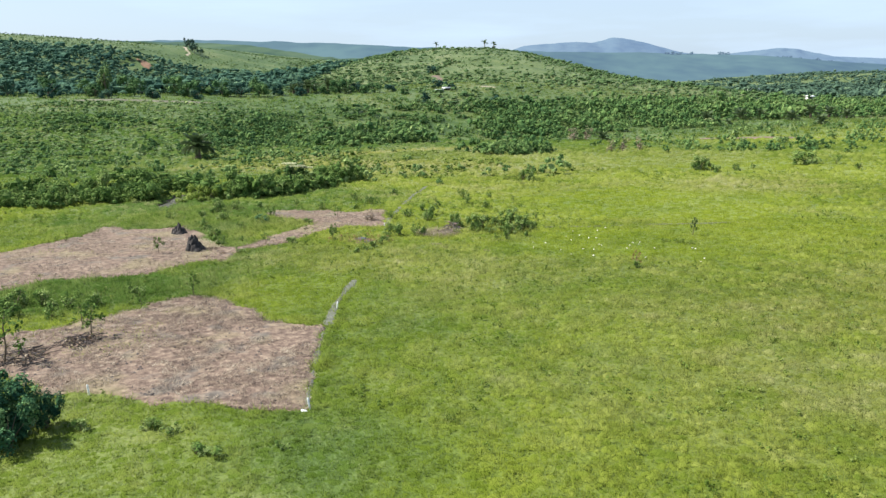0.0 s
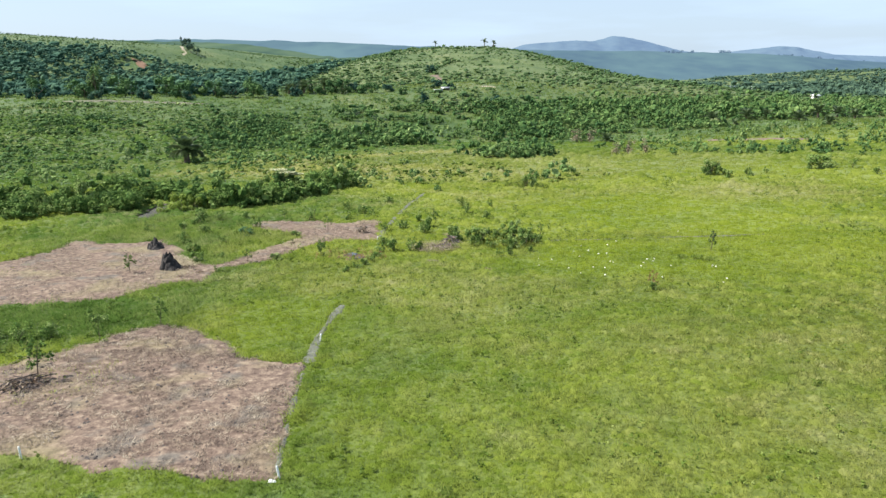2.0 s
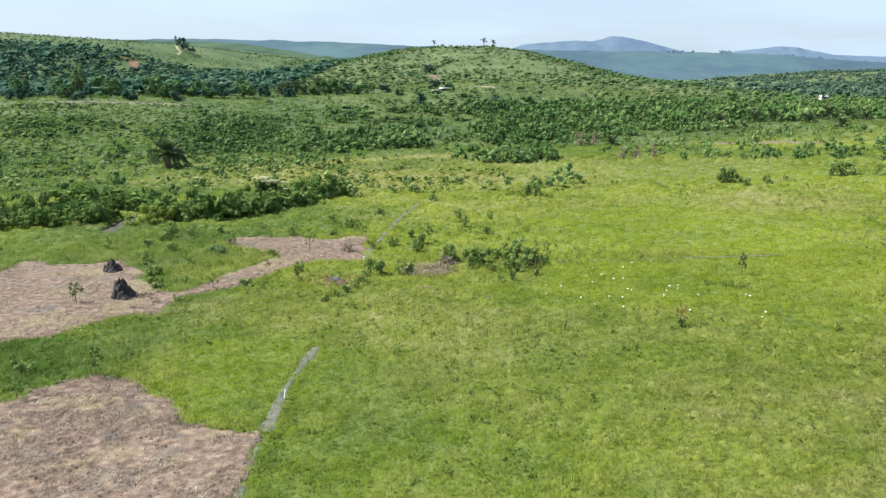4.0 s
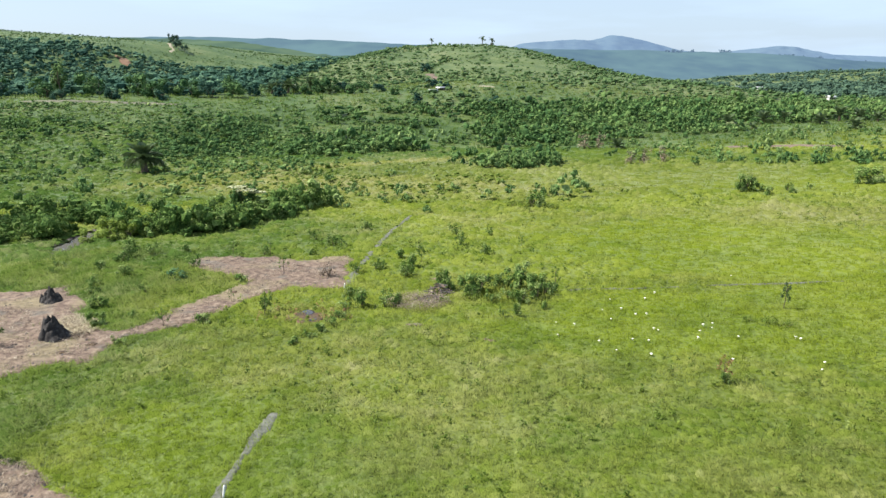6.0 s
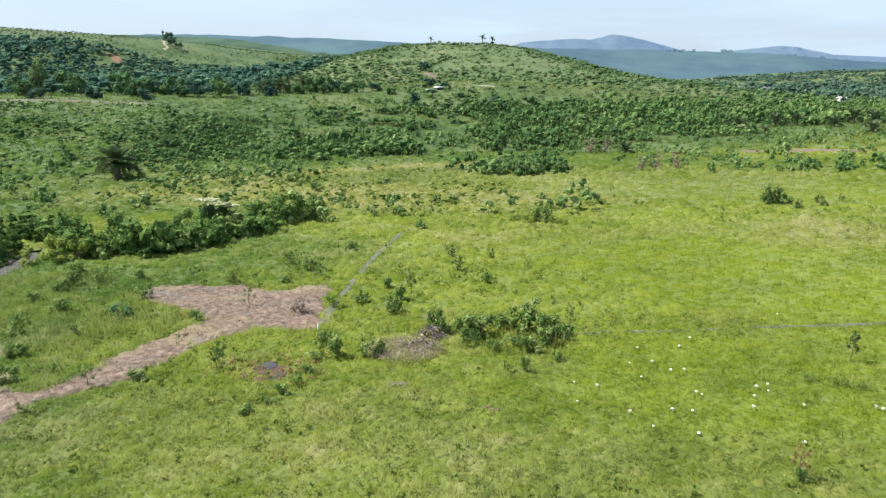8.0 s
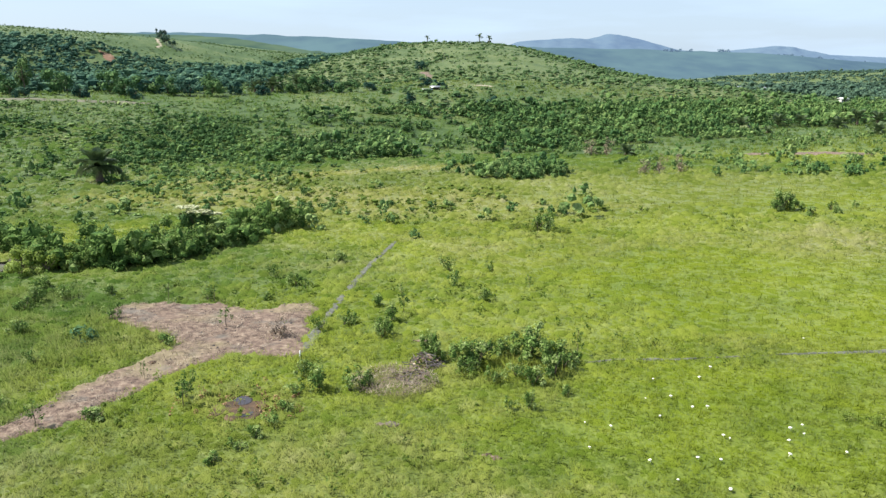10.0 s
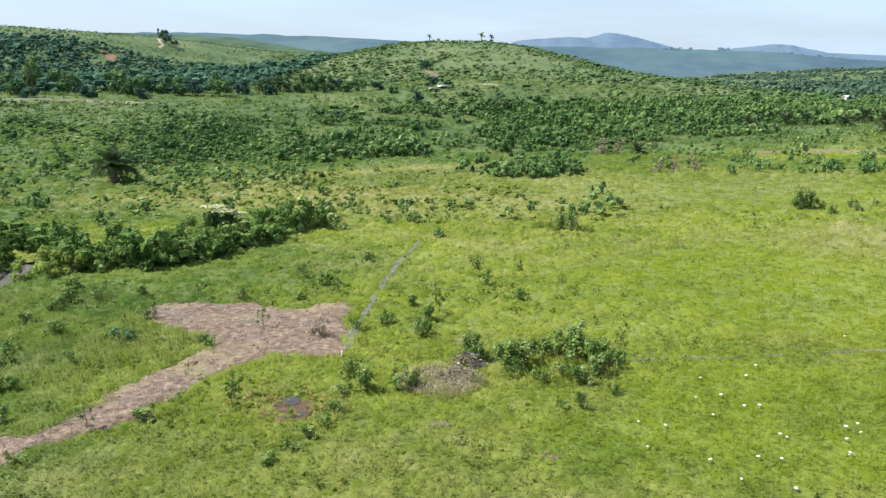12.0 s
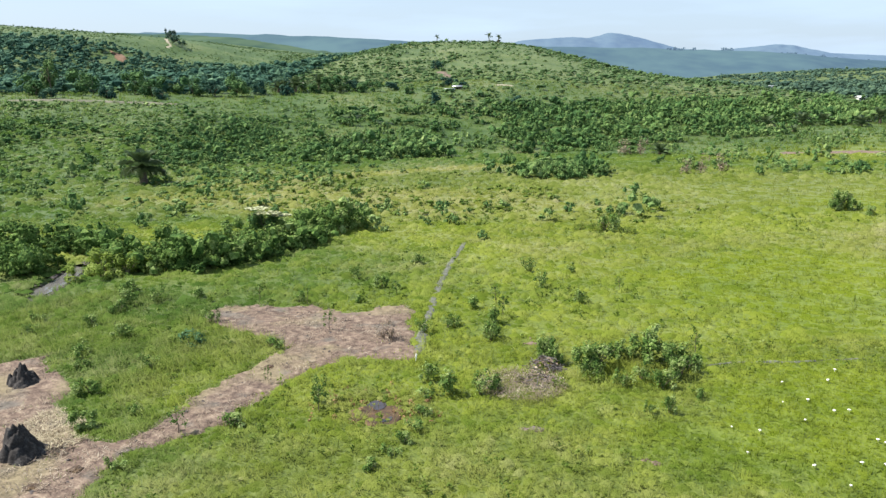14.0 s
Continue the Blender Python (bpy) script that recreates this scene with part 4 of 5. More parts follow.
# ---- thickets and woods: countless shrubs ----
def thicket(name, box, spacing, keep, rad, tall, count, leaf, material, label, seed, tone=(0.1, 0.9), category="shrubs", lobes=3, body=0):
    g = np.random.default_rng(seed)
    n = int((box[2] - box[0]) * (box[3] - box[1]) / spacing ** 2)
    x, y = g.uniform(box[0], box[2], n), g.uniform(box[1], box[3], n)
    k = keep(x, y, g.random(n))
    x, y = x[k], y[k]
    n = len(x)
    f = np.clip(np.exp(g.normal(-0.12, 0.38, n)), 0.4, 1.9)
    pos = np.stack([x, y, height(x, y) - 0.05], 1)
    R, H = rad * f * g.uniform(0.85, 1.3, n), tall * f * g.uniform(0.75, 1.25, n)
    v, fc, i, lt = foliage(pos, R, H, np.full(n, count), np.full(n, leaf), g, lobes, 0.25, body)
    tn = np.clip(tone[0] + (tone[1] - tone[0]) * (0.45 * fbm(x, y, 0.05, seed) + 0.55 * g.random(n)) + 0.05 * ss(30, 75, x) * (y > 150), 0, 1)
    return tagged(new(name, mesh_np(name, v, fc, material, np.clip(tn[i] + lt, 0, 1))), label, category, kind="stuff")


thicket("meadow_weeds", (-46, 2, 46, 62), 0.95, lambda x, y, r: in_view(x, y, 2, 62) & open_ground(x, y) & (r < (0.42 - 0.42 * lushness(x, y)) * ss(0.4, 0.6, fbm(x, y, 0.22, 96) + 0.15 * wildness(x, y))), 0.28, 0.42, 22, 0.07,
        m_weed, "low leafy weeds among the grass", 141, (0.0, 1.0), "weeds")
thicket("meadow_weeds", (-60, 60, 60, 112), 1.5, lambda x, y, r: in_view(x, y, 60, 112) & open_ground(x, y) & (r < (0.5 - 0.5 * lushness(x, y)) * ss(0.4, 0.6, fbm(x, y, 0.13, 98))), 0.42, 0.5, 20, 0.1,
        m_weed, "low leafy weeds among the grass", 143, (0.0, 0.9), "weeds")
thicket("rough_weeds", (-42, 90, 26, 146), 1.1, lambda x, y, r: in_view(x, y, 60, 150) & (r < 0.75 * np.clip(blob(x, y, -4, 108, 24, 13) + blob(x, y, -20, 122, 26, 18), 0, 1) * ss(0.32, 0.6, fbm(x, y, 0.2, 99))), 0.55, 0.42, 10, 0.13,
        m_weed, "olive tufted weeds over the rough meadow", 144, (0.1, 0.9), "weeds", 2, 1)
thicket("rusty_weeds", (-12.5, 49, -5.5, 54.5), 0.5, lambda x, y, r: (np.hypot((x - POOL[0]) / 1.3, y - POOL[1]) > 0.6) & (np.hypot(x + 8.85, y - 50.4) > 0.4) & (r < 0.95 - 0.36 * np.hypot((x - POOL[0]) / 1.6, y - POOL[1])), 0.22, 0.3, 16, 0.06,
        m_redleaf, "rusty low marsh weeds round a puddle", 142, (0.0, 1.0), "weeds")
BELT = [(-62, 75), (-49, 76.5), (-42, 80), (-38.5, 84)]
BELT_2 = [(-33, 79.5), (-28, 79.5), (-23.5, 84.5), (-20, 91), (-17.2, 99)]
thicket("belt_thicket", (-75, 68, -12, 106), 0.95, lambda x, y, r: ((near_line(BELT, x, y) < 4.8 + 7 * (fbm(x, y, 0.14, 1) - .5)) | (near_line(BELT_2, x, y) < 3.0 + 5 * (fbm(x, y, 0.18, 2) - .5)))
        & (near_line(STREAM, x, y) > 1.5) & (r < 0.2 + 0.6 * ss(0.35, 0.6, fbm(x, y, 0.16, 3))), 1.45, 1.55, 270, 0.118, m_bush, "dense dark green thicket along the stream", 121, (0.0, 0.8), lobes=9, body=1)


PALM_SPOTS = [(77, 226, 0.8, 3.2), (91, 236, 0.9, 3.4), (108, 237, 0.7, 3.2), (118, 246, 1.6, 3.4), (126, 250, 1.4, 3.4), (107, 214, 0.6, 3.2), (133, 252, 1.2, 3.2), (99, 240, 0.9, 3.0)]


def clear_of(spots, x, y):
    """Distance to the nearest of the spots."""
    return np.min([np.hypot(x - p[0], y - p[1]) for p in spots], axis=0)


def wood_band(x, y, r):
    d = y - (160 + 0.62 * np.clip(x, -95, 150))
    return (d > 4 + 12 * (x > 78)) & (d < 60) & (x > -32 - 0.1 * d + 26 * (fbm(x, y, 0.04, 4) - 0.5)) & (x < 175) & (r < ss(0.30, 0.42, fbm(x, y, 0.06, 7) - 0.10 * ss(15, -20, x)) * 0.95 + 0.1 * (x > -10)) & (clear_of(PALM_SPOTS, x, y) > 3.2) & in_view(x, y, 0, 400)


thicket("scarp_thicket", (-90, 105, 180, 320), 2.5, wood_band, 1.9, 2.0, 66, 0.24, m_shrub, "dense green shrub wood on the scarp", 123, (0.05, 0.72), lobes=7, body=1)


def far_pasture(x, y):
    """The open strip of grass that runs before the row of trees."""
    return np.abs(y - 204 - 0.42 * (x + 90)) < 10


def bushland(x, y, r):
    d = y - (160 + 0.62 * np.clip(x, -95, 150))
    return (d > -12) & (d < 85) & (x < -10) & ~far_pasture(x, y) & (r < ss(0.46, 0.58, fbm(x, y, 0.06, 8) + 0.16 * blob(x, y, -54, 168, 24, 26) + 0.06 * blob(x, y, -85, 150, 34, 34) - 0.10) * 0.62 + 0.04 + 0.62 * blob(x, y, -45, 164, 16, 25) * ss(0.3, 0.5, fbm(x, y, 0.1, 10))) & in_view(x, y, 0, 400)


thicket("slope_scrub", (-160, 85, 0, 250), 1.45, bushland, 0.85, 0.72, 26, 0.15, m_shrub, "scattered green scrub on the grassy slope", 125, (0.0, 0.7), lobes=3, body=1)


def slope_cluster(x, y, r):
    """The closed dark scrub in the fold of the slope, thinning to its sides."""
    c = blob(x, y, -52, 166, 13, 22) + 0.7 * blob(x, y, -61, 146, 9, 9) + 0.6 * blob(x, y, -84, 158, 14, 12)
    return (r < 0.75 * np.clip(c, 0, 1) * ss(0.38, 0.56, fbm(x, y, 0.13, 58))) & in_view(x, y, 0, 400)


thicket("slope_thicket", (-110, 125, -28, 200), 1.5, slope_cluster, 1.15, 1.15, 50, 0.17, m_shrub, "closed dark green scrub in the fold of a slope", 124, (0.0, 0.42), lobes=4, body=1)
thicket("slope_weeds", (-135, 100, 0, 225), 1.15, lambda x, y, r: in_view(x, y, 90, 230) & ~far_pasture(x, y) & (r < 0.2 * ss(-18, -30, x) + 0.7 * ss(0.40, 0.58, 0.6 * fbm(x, y, 0.05, 18) + 0.4 * fbm(x, y, 0.17, 19) + 0.08 * ss(-45, -65, x)) * ss(4, 34, y - 108 - 0.45 * (x + 60)) * ss(-22, -40, x)), 0.66, 0.36, 5, 0.18, m_shrub, "low mixed green weeds on the grassy slope", 126, (0.1, 1.0), "weeds", 2, 1)


def meadow_scrub(x, y, r):
    strip = (np.abs(y - 141 - 0.05 * (x - 30)) < 4.5) & (x > 24) & (x < 120)
    big = np.hypot((x - 11) / 8, (y - 139) / 8) < 1
    mid = np.hypot((x + 4) / 17, (y - 104) / 8) + (fbm(x, y, 0.15, 5) - 0.5) < 0.9
    left = (x < -30) & (y > 84) & (y < 130)
    back = (x > 20) & (y > 150) & (y < 215)
    p = strip * 0.26 * ss(0.35, 0.6, fbm(x, y, 0.12, 44)) + big * 0.3 + mid * 0.10 + left * 0.03 + back * 0.05 + 0.012 * ((x < 18) | (y > 128))
    return (r < p * (0.3 + 1.4 * fbm(x, y, 0.1, 6))) & (y > 84) & in_view(x, y, 0, 400) & ((x > -10) | (y < 150)) & ~red_ground(x, y)


thicket("meadow_scrub", (-100, 84, 150, 215), 1.3, meadow_scrub, 1.1, 1.35, 80, 0.15, m_shrub, "loose green bushes over the rough meadow", 127, (0.1, 0.9), lobes=6, body=1)


thicket("round_thicket", (1, 128, 24, 150), 1.25, lambda x, y, r: np.hypot((x - 11.5) / 9, (y - 139) / 8) + 0.9 * (fbm(x, y, 0.2, 46) - 0.5) + 0.5 * r < 1, 1.35, 1.7, 90, 0.15, m_shrub, "rounded green thicket standing in the meadow", 128, (0.1, 0.85), lobes=6, body=1)


def hill_scrub(x, y, r):
    d = y - (160 + 0.62 * np.clip(x, -95, 150))
    bald = blob(x, y, 14, 420, 48, 120) + 0.95 * blob(x, y, 18, 264, 58, 26)
    dark = (ss(0.44, 0.56, 0.6 * fbm(x, y, 0.025, 12) + 0.4 * fbm(x, y, 0.08, 22)) * 0.9 + 0.5 * ss(25, 75, x) * ss(480, 330, y) + 0.25 * ss(0, -40, x) + 0.2) * (1 - 0.78 * np.clip(bald, 0, 1))
    dark = np.where(near_line([(-13, 328), (-9, 370), (-4, 419)], x, y) < 2.2, 1.0, dark) * (near_line([(-11.5, 314), (-6.6, 297)], x, y) > 3.2) * (np.hypot((x - 9.6) / 6, (y - 263) / 4) > 1)
    return (d > 55) & (np.hypot(x - 147, (y - 314) / 1.6) > 4) & (x > -130) & ((x > -15) | (y > 222 + 0.42 * (x + 90))) & (r < dark) & in_view(x, y, 200, 620)


thicket("hill_scrub", (-150, 190, 300, 620), 2.4, hill_scrub, 1.5, 0.85, 3, 0.33, m_hill, "low green scrub covering the hill", 129, (0.0, 0.75), lobes=1, body=1)


def ridge_low(x, y):
    return 1 - ss(425, 448, y - 0.6 * np.maximum(0, x + 205) + 0.25 * (x + 180) + 44 * (fbm(x, y, 0.02, 17) - 0.5))


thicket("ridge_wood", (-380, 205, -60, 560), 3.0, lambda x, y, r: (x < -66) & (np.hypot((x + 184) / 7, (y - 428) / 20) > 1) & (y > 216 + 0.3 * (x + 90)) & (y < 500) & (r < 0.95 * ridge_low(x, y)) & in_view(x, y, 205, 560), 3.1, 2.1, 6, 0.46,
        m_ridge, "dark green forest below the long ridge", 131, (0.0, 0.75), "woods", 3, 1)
thicket("ridge_scrub", (-440, 330, -60, 720), 3.0, lambda x, y, r: (x < -70) & (r < 0.45 * (1 - ridge_low(x, y)) * (0.3 + ss(0.3, 0.65, fbm(x, y, 0.02, 13)))) & in_view(x, y, 330, 760),
        0.9, 0.6, 4, 0.35, m_hill, "low scrub dotting the upper ridge", 132, (0.2, 0.9), lobes=1, body=1)
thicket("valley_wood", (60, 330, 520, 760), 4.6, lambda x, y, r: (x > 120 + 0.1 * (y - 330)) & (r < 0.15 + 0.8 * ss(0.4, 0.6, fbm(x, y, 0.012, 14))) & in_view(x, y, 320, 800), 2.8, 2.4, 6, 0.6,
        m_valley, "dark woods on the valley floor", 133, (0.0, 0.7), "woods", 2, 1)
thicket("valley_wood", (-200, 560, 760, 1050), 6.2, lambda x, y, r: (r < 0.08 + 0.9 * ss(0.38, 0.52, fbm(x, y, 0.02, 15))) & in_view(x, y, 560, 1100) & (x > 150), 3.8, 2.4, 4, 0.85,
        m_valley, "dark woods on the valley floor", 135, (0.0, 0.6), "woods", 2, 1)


# ---- trees ----
def tree(x, y, tall, crown_r, seed, leaf=0.4, count=420, material=None, label="tall green tree with a rounded crown", trunk_share=0.35, tone=0.35, group=""):
    g = np.random.default_rng(seed)
    root = new("tree")
    root.location = (x, y, stand(x, y, -0.1))
    tagged(root, label, "tree", group)
    th = tall * trunk_share
    pts = [(0, 0, 0), (g.normal(0, 0.03) * tall, g.normal(0, 0.03) * tall, th * 0.6), (g.normal(0, 0.04) * tall, g.normal(0, 0.04) * tall, th * 1.2), (0, 0, tall * 0.75)]
    pieces = [tube(pts, [tall * 0.035, tall * 0.026, tall * 0.02, tall * 0.008], 7)]
    for i in range(6):
        a = i * 1.05 + g.uniform(-0.4, 0.4)
        r = crown_r * g.uniform(0.45, 0.85)
        z0 = tall * g.uniform(trunk_share * 0.8, 0.6)
        z1 = tall * g.uniform(0.6, 0.9)
        pieces.append(tube([(0, 0, z0), (r * 0.5 * math.cos(a), r * 0.5 * math.sin(a), (z0 + z1) / 2), (r * math.cos(a), r * math.sin(a), z1)],
                           [tall * 0.014, tall * 0.009, tall * 0.003], 5))
    part("trunk", mesh_np("trunk", *joined(pieces), m_bark), root)
    z0 = tall * trunk_share * 0.75
    v, f, i, lt = foliage(np.array([[0, 0, z0]]), np.array([crown_r]), np.array([tall - z0]), np.array([count]), np.array([leaf]), g, 8, 0.35, 2)
    part("crown", mesh_np("crown", v, f, material or m_forest, np.clip(tone + lt, 0, 1)), root)
    return root


TREE_LINE = [(-116, 198, 5.0, 3.0), (-108, 205, 6.2, 3.4), (-103, 199, 4.6, 2.4), (-98, 196, 3.2, 1.9), (-93, 206, 6.2, 3.4), (-88, 202, 3.6, 2.2), (-86, 214, 6.6, 3.8), (-80, 209, 5.0, 3.0),
             (-76, 205, 3.0, 2.0), (-72, 216, 6.0, 3.4), (-66, 214, 5.4, 3.6), (-61, 216, 5.0, 3.2), (-123, 210, 6.5, 3.6), (-130, 202, 6, 3.4), (-100, 216, 7, 4), (-58, 222, 4.0, 2.8),
             (-80, 222, 6.5, 4), (-64, 226, 6, 3.6), (-112, 224, 7.5, 4.4), (-40, 236, 4.6, 2.8), (-34, 240, 4.6, 3.0), (-47, 236, 5, 3), (-29, 241, 3.6, 2.6), (-53, 233, 4.6, 3.0),
             (-43, 230, 3.4, 2.2), (-50, 224, 3.0, 2.0), (-37.5, 238, 5.0, 2.8), (-32, 236, 2.6, 1.8), (-24, 246, 3.0, 2.2), (-18, 236, 2.4, 1.7), (11, 232, 2.4, 1.8)]
for i, (x, y, h, r) in enumerate(TREE_LINE):
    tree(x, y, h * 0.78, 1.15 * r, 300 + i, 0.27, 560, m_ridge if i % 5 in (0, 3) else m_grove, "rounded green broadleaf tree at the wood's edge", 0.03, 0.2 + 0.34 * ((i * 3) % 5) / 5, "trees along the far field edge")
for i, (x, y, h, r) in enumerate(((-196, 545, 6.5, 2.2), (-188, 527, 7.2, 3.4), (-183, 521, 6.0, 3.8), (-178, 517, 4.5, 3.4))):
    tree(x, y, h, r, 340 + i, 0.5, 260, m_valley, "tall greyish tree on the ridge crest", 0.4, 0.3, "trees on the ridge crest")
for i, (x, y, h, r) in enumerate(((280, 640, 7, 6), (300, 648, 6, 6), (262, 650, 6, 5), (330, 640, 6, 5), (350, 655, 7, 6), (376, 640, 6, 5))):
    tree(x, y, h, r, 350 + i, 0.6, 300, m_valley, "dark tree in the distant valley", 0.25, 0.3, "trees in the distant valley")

for i, (x, y, h, r) in enumerate(((-61, 77, 3.2, 2.2), (-55, 79, 3.4, 2.4), (-50, 75.5, 2.8, 2.0), (-47, 79, 3.2, 2.2), (-42.5, 81.5, 3.0, 2.0), (-29.5, 80.5, 2.8, 1.8), (-25.5, 84, 2.8, 1.6))):
    tree(x, y, h, r, 370 + i, 0.14, 900, m_bush, "low spreading tree in a dark thicket", 0.1, 0.25 + 0.12 * (i % 4), "trees in the stream thicket")
for i, (x, y, h, r) in enumerate(((-8.2, 256, 2.6, 2.4), (-6.0, 257, 2.0, 1.9), (-10.4, 219.5, 3.0, 1.9), (-3.0, 250, 1.6, 1.6), (-13.3, 327, 3.0, 3.0), (-12.0, 338, 2.4, 2.4))):
    tree(x, y, h, r, 390 + i, 0.25, 420, m_ridge, "low dark green tree on the grassy hillside", 0.05, 0.2, "low trees on the hill")
tree(-102.5, 204, 8.6, 2.8, 380, 0.26, 900, m_grove, "tall pale green tree before dark woods", 0.12, 0.6)

# flat-topped blossoming tree in the belt
flower_tree = tree(-23.3, 87.8, 3.4, 1.7, 360, 0.18, 700, m_shrub, "bush with flat sprays of pale cream blossom", 0.3, 0.3)
g = np.random.default_rng(361)
for dx, dy, dz, r in ((-0.7, 0.0, 3.45, 1.1), (0.6, -0.7, 3.2, 1.2), (1.7, -0.5, 2.95, 0.9)):
    a, rr = g.uniform(0, 2 * np.pi, 160), r * np.sqrt(g.random(160))
    c = np.stack([dx + rr * np.cos(a), dy + 0.6 * rr * np.sin(a), dz + g.normal(0, 0.05, 160)], 1)
    v, f = leaves(c, np.tile((0, 0, 1.0), (160, 1)) + unit(160, g) * 0.4, np.full(160, 0.19), g)
    part("blossom", mesh_np("blossom", v, f, m_pale, np.full(len(v), 0.95)), flower_tree, "flat spray of pale cream blossom")
tree(76, 221, 1.6, 1.9, 363, 0.2, 160, m_pale, "pale flowering tree at the wood's edge", 0.3, 0.2)


# ---- palms ----
def frond_mesh(length, droop, leaflets, wide, seed):
    g = np.random.default_rng(seed)
    t = np.linspace(0, 1, 9)
    phi = -droop * t ** 1.3
    x = np.concatenate([[0], np.cumsum(np.cos(phi[1:]))]) * length / 8
    z = np.concatenate([[0], np.cumsum(np.sin(phi[1:]))]) * length / 8
    pts = np.stack([x, np.zeros(9), z], 1)
    rv, rf = tube(pts, np.linspace(0.035, 0.008, 9) * length / 2, 4)
    u = np.repeat(np.linspace(0.12, 0.99, leaflets), 2)
    s = np.tile((-1.0, 1.0), leaflets)
    c = np.stack([np.interp(u, t, x), np.zeros(len(u)), np.interp(u, t, z)], 1)
    ll = wide * length * (0.35 + np.sin(np.pi * np.clip(u, 0, 1)) * 0.75) * g.uniform(0.8, 1.15, len(u))
    tip = c + np.stack([0.45 * ll, s * ll, -0.35 * ll], 1)
    w = np.array([0.024 * length, 0, 0])
    lv = np.stack([c - w, c + w, tip + w * 0.2, tip - w * 0.2], 1).reshape(-1, 3)
    v, f = joined([(rv, rf), (lv, np.arange(len(lv)).reshape(-1, 4))])
    return mesh_np("frond", v, f, m_palm, np.full(len(v), 0.75))


FROND = [frond_mesh(1.0, d, 30, 0.21, 400 + i) for i, d in enumerate((1.0, 1.5, 2.0))]


def palm(x, y, trunk_h, trunk_r, reach, fronds, seed, label, group=""):
    g = np.random.default_rng(seed)
    root = new("palm_tree")
    root.location = (x, y, stand(x, y, -0.05))
    tagged(root, label, "palm", group)
    k = 9
    prof = []
    for i in range(k):
        z = trunk_h * i / (k - 1)
        prof += [(trunk_r * (1.15 - 0.3 * i / k), z), (trunk_r * (0.95 - 0.3 * i / k), z + trunk_h / k * 0.6)]
    part("trunk", mesh_np("trunk", *lathe(prof + [(0.02, trunk_h + trunk_h / k)], 9, 0.08, seed), m_bark), root)
    for i in range(fronds):
        fr = part("frond", FROND[i % 3], root)
        s = reach * g.uniform(0.8, 1.15)
        fr.matrix_basis = Matrix.LocRotScale((0, 0, trunk_h), Euler((g.uniform(-0.2, 0.2), (-1.35, -1.0, -0.6)[i % 3], i * 2.4 + g.uniform(-0.3, 0.3))), (s, s, s))
    return root


palm(-50.6, 127.6, 2.1, 0.55, 3.4, 60, 410, "stubby oil palm with a thick shaggy trunk")
palm(34.6, 169.5, 0.35, 0.5, 2.5, 20, 411, "low dark palm beside dry scrub")
for i, (x, y, h, r) in enumerate(PALM_SPOTS):
    palm(x, y, h, 0.4, r, 22, 420 + i, "dark oil palm at the edge of the wood", "palms at the wood's edge")
palm(81.5, 219, 0.5, 0.4, 2.0, 12, 429, "small greyish palm before the wood")
for i, (x, y, h, r) in enumerate(((-49, 231, 1.6, 3.2), (-53.5, 230, 1.0, 3.0), (-37, 232, 0.5, 2.0), (-44, 240, 1.8, 3.0))):
    palm(x, y, h, 0.4, r, 22, 430 + i, "oil palm rising among low trees", "palms below the hill")
for i, (x, y, h, r) in enumerate(((-17.3, 530, 3.2, 2.2), (16.8, 548, 4.0, 3.2), (23.2, 550, 3.4, 2.8))):
    palm(x, y, h, 0.3, r, 12, 440 + i, "lone palm on the crest of the hill", "palms on the hill crest")

# ---- buildings far off ----
def box_mesh(name, x0, y0, z0, x1, y1, z1, material, bevel=0.02):
    bm = bmesh.new()
    bmesh.ops.create_cube(bm, size=1, matrix=Matrix.LocRotScale(((x0 + x1) / 2, (y0 + y1) / 2, (z0 + z1) / 2), None, (x1 - x0, y1 - y0, z1 - z0)))
    bmesh.ops.bevel(bm, geom=bm.edges[:], offset=bevel, segments=1, affect="EDGES")
    me = bpy.data.meshes.new(name)
    bm.to_mesh(me)
    bm.free()
    me.materials.append(material)
    return me


def gable(name, w, d, eave, ridge, over, thick, material):
    """A pitched roof of two slabs and its ridge along x."""
    hw, hd = w / 2 + over, d / 2 + over
    sec = [(-hd, eave), (0, ridge), (hd, eave), (hd, eave - thick), (0, ridge - thick), (-hd, eave - thick)]
    v = [(x, y, z) for x in (-hw, hw) for y, z in sec]
    f = [(i, (i + 1) % 6, 6 + (i + 1) % 6, 6 + i) for i in range(6)] + [(0, 5, 4, 1), (1, 4, 3, 2), (6, 7, 10, 11), (7, 8, 9, 10)]
    return mesh_np(name, np.array(v, float), np.array(f), material)


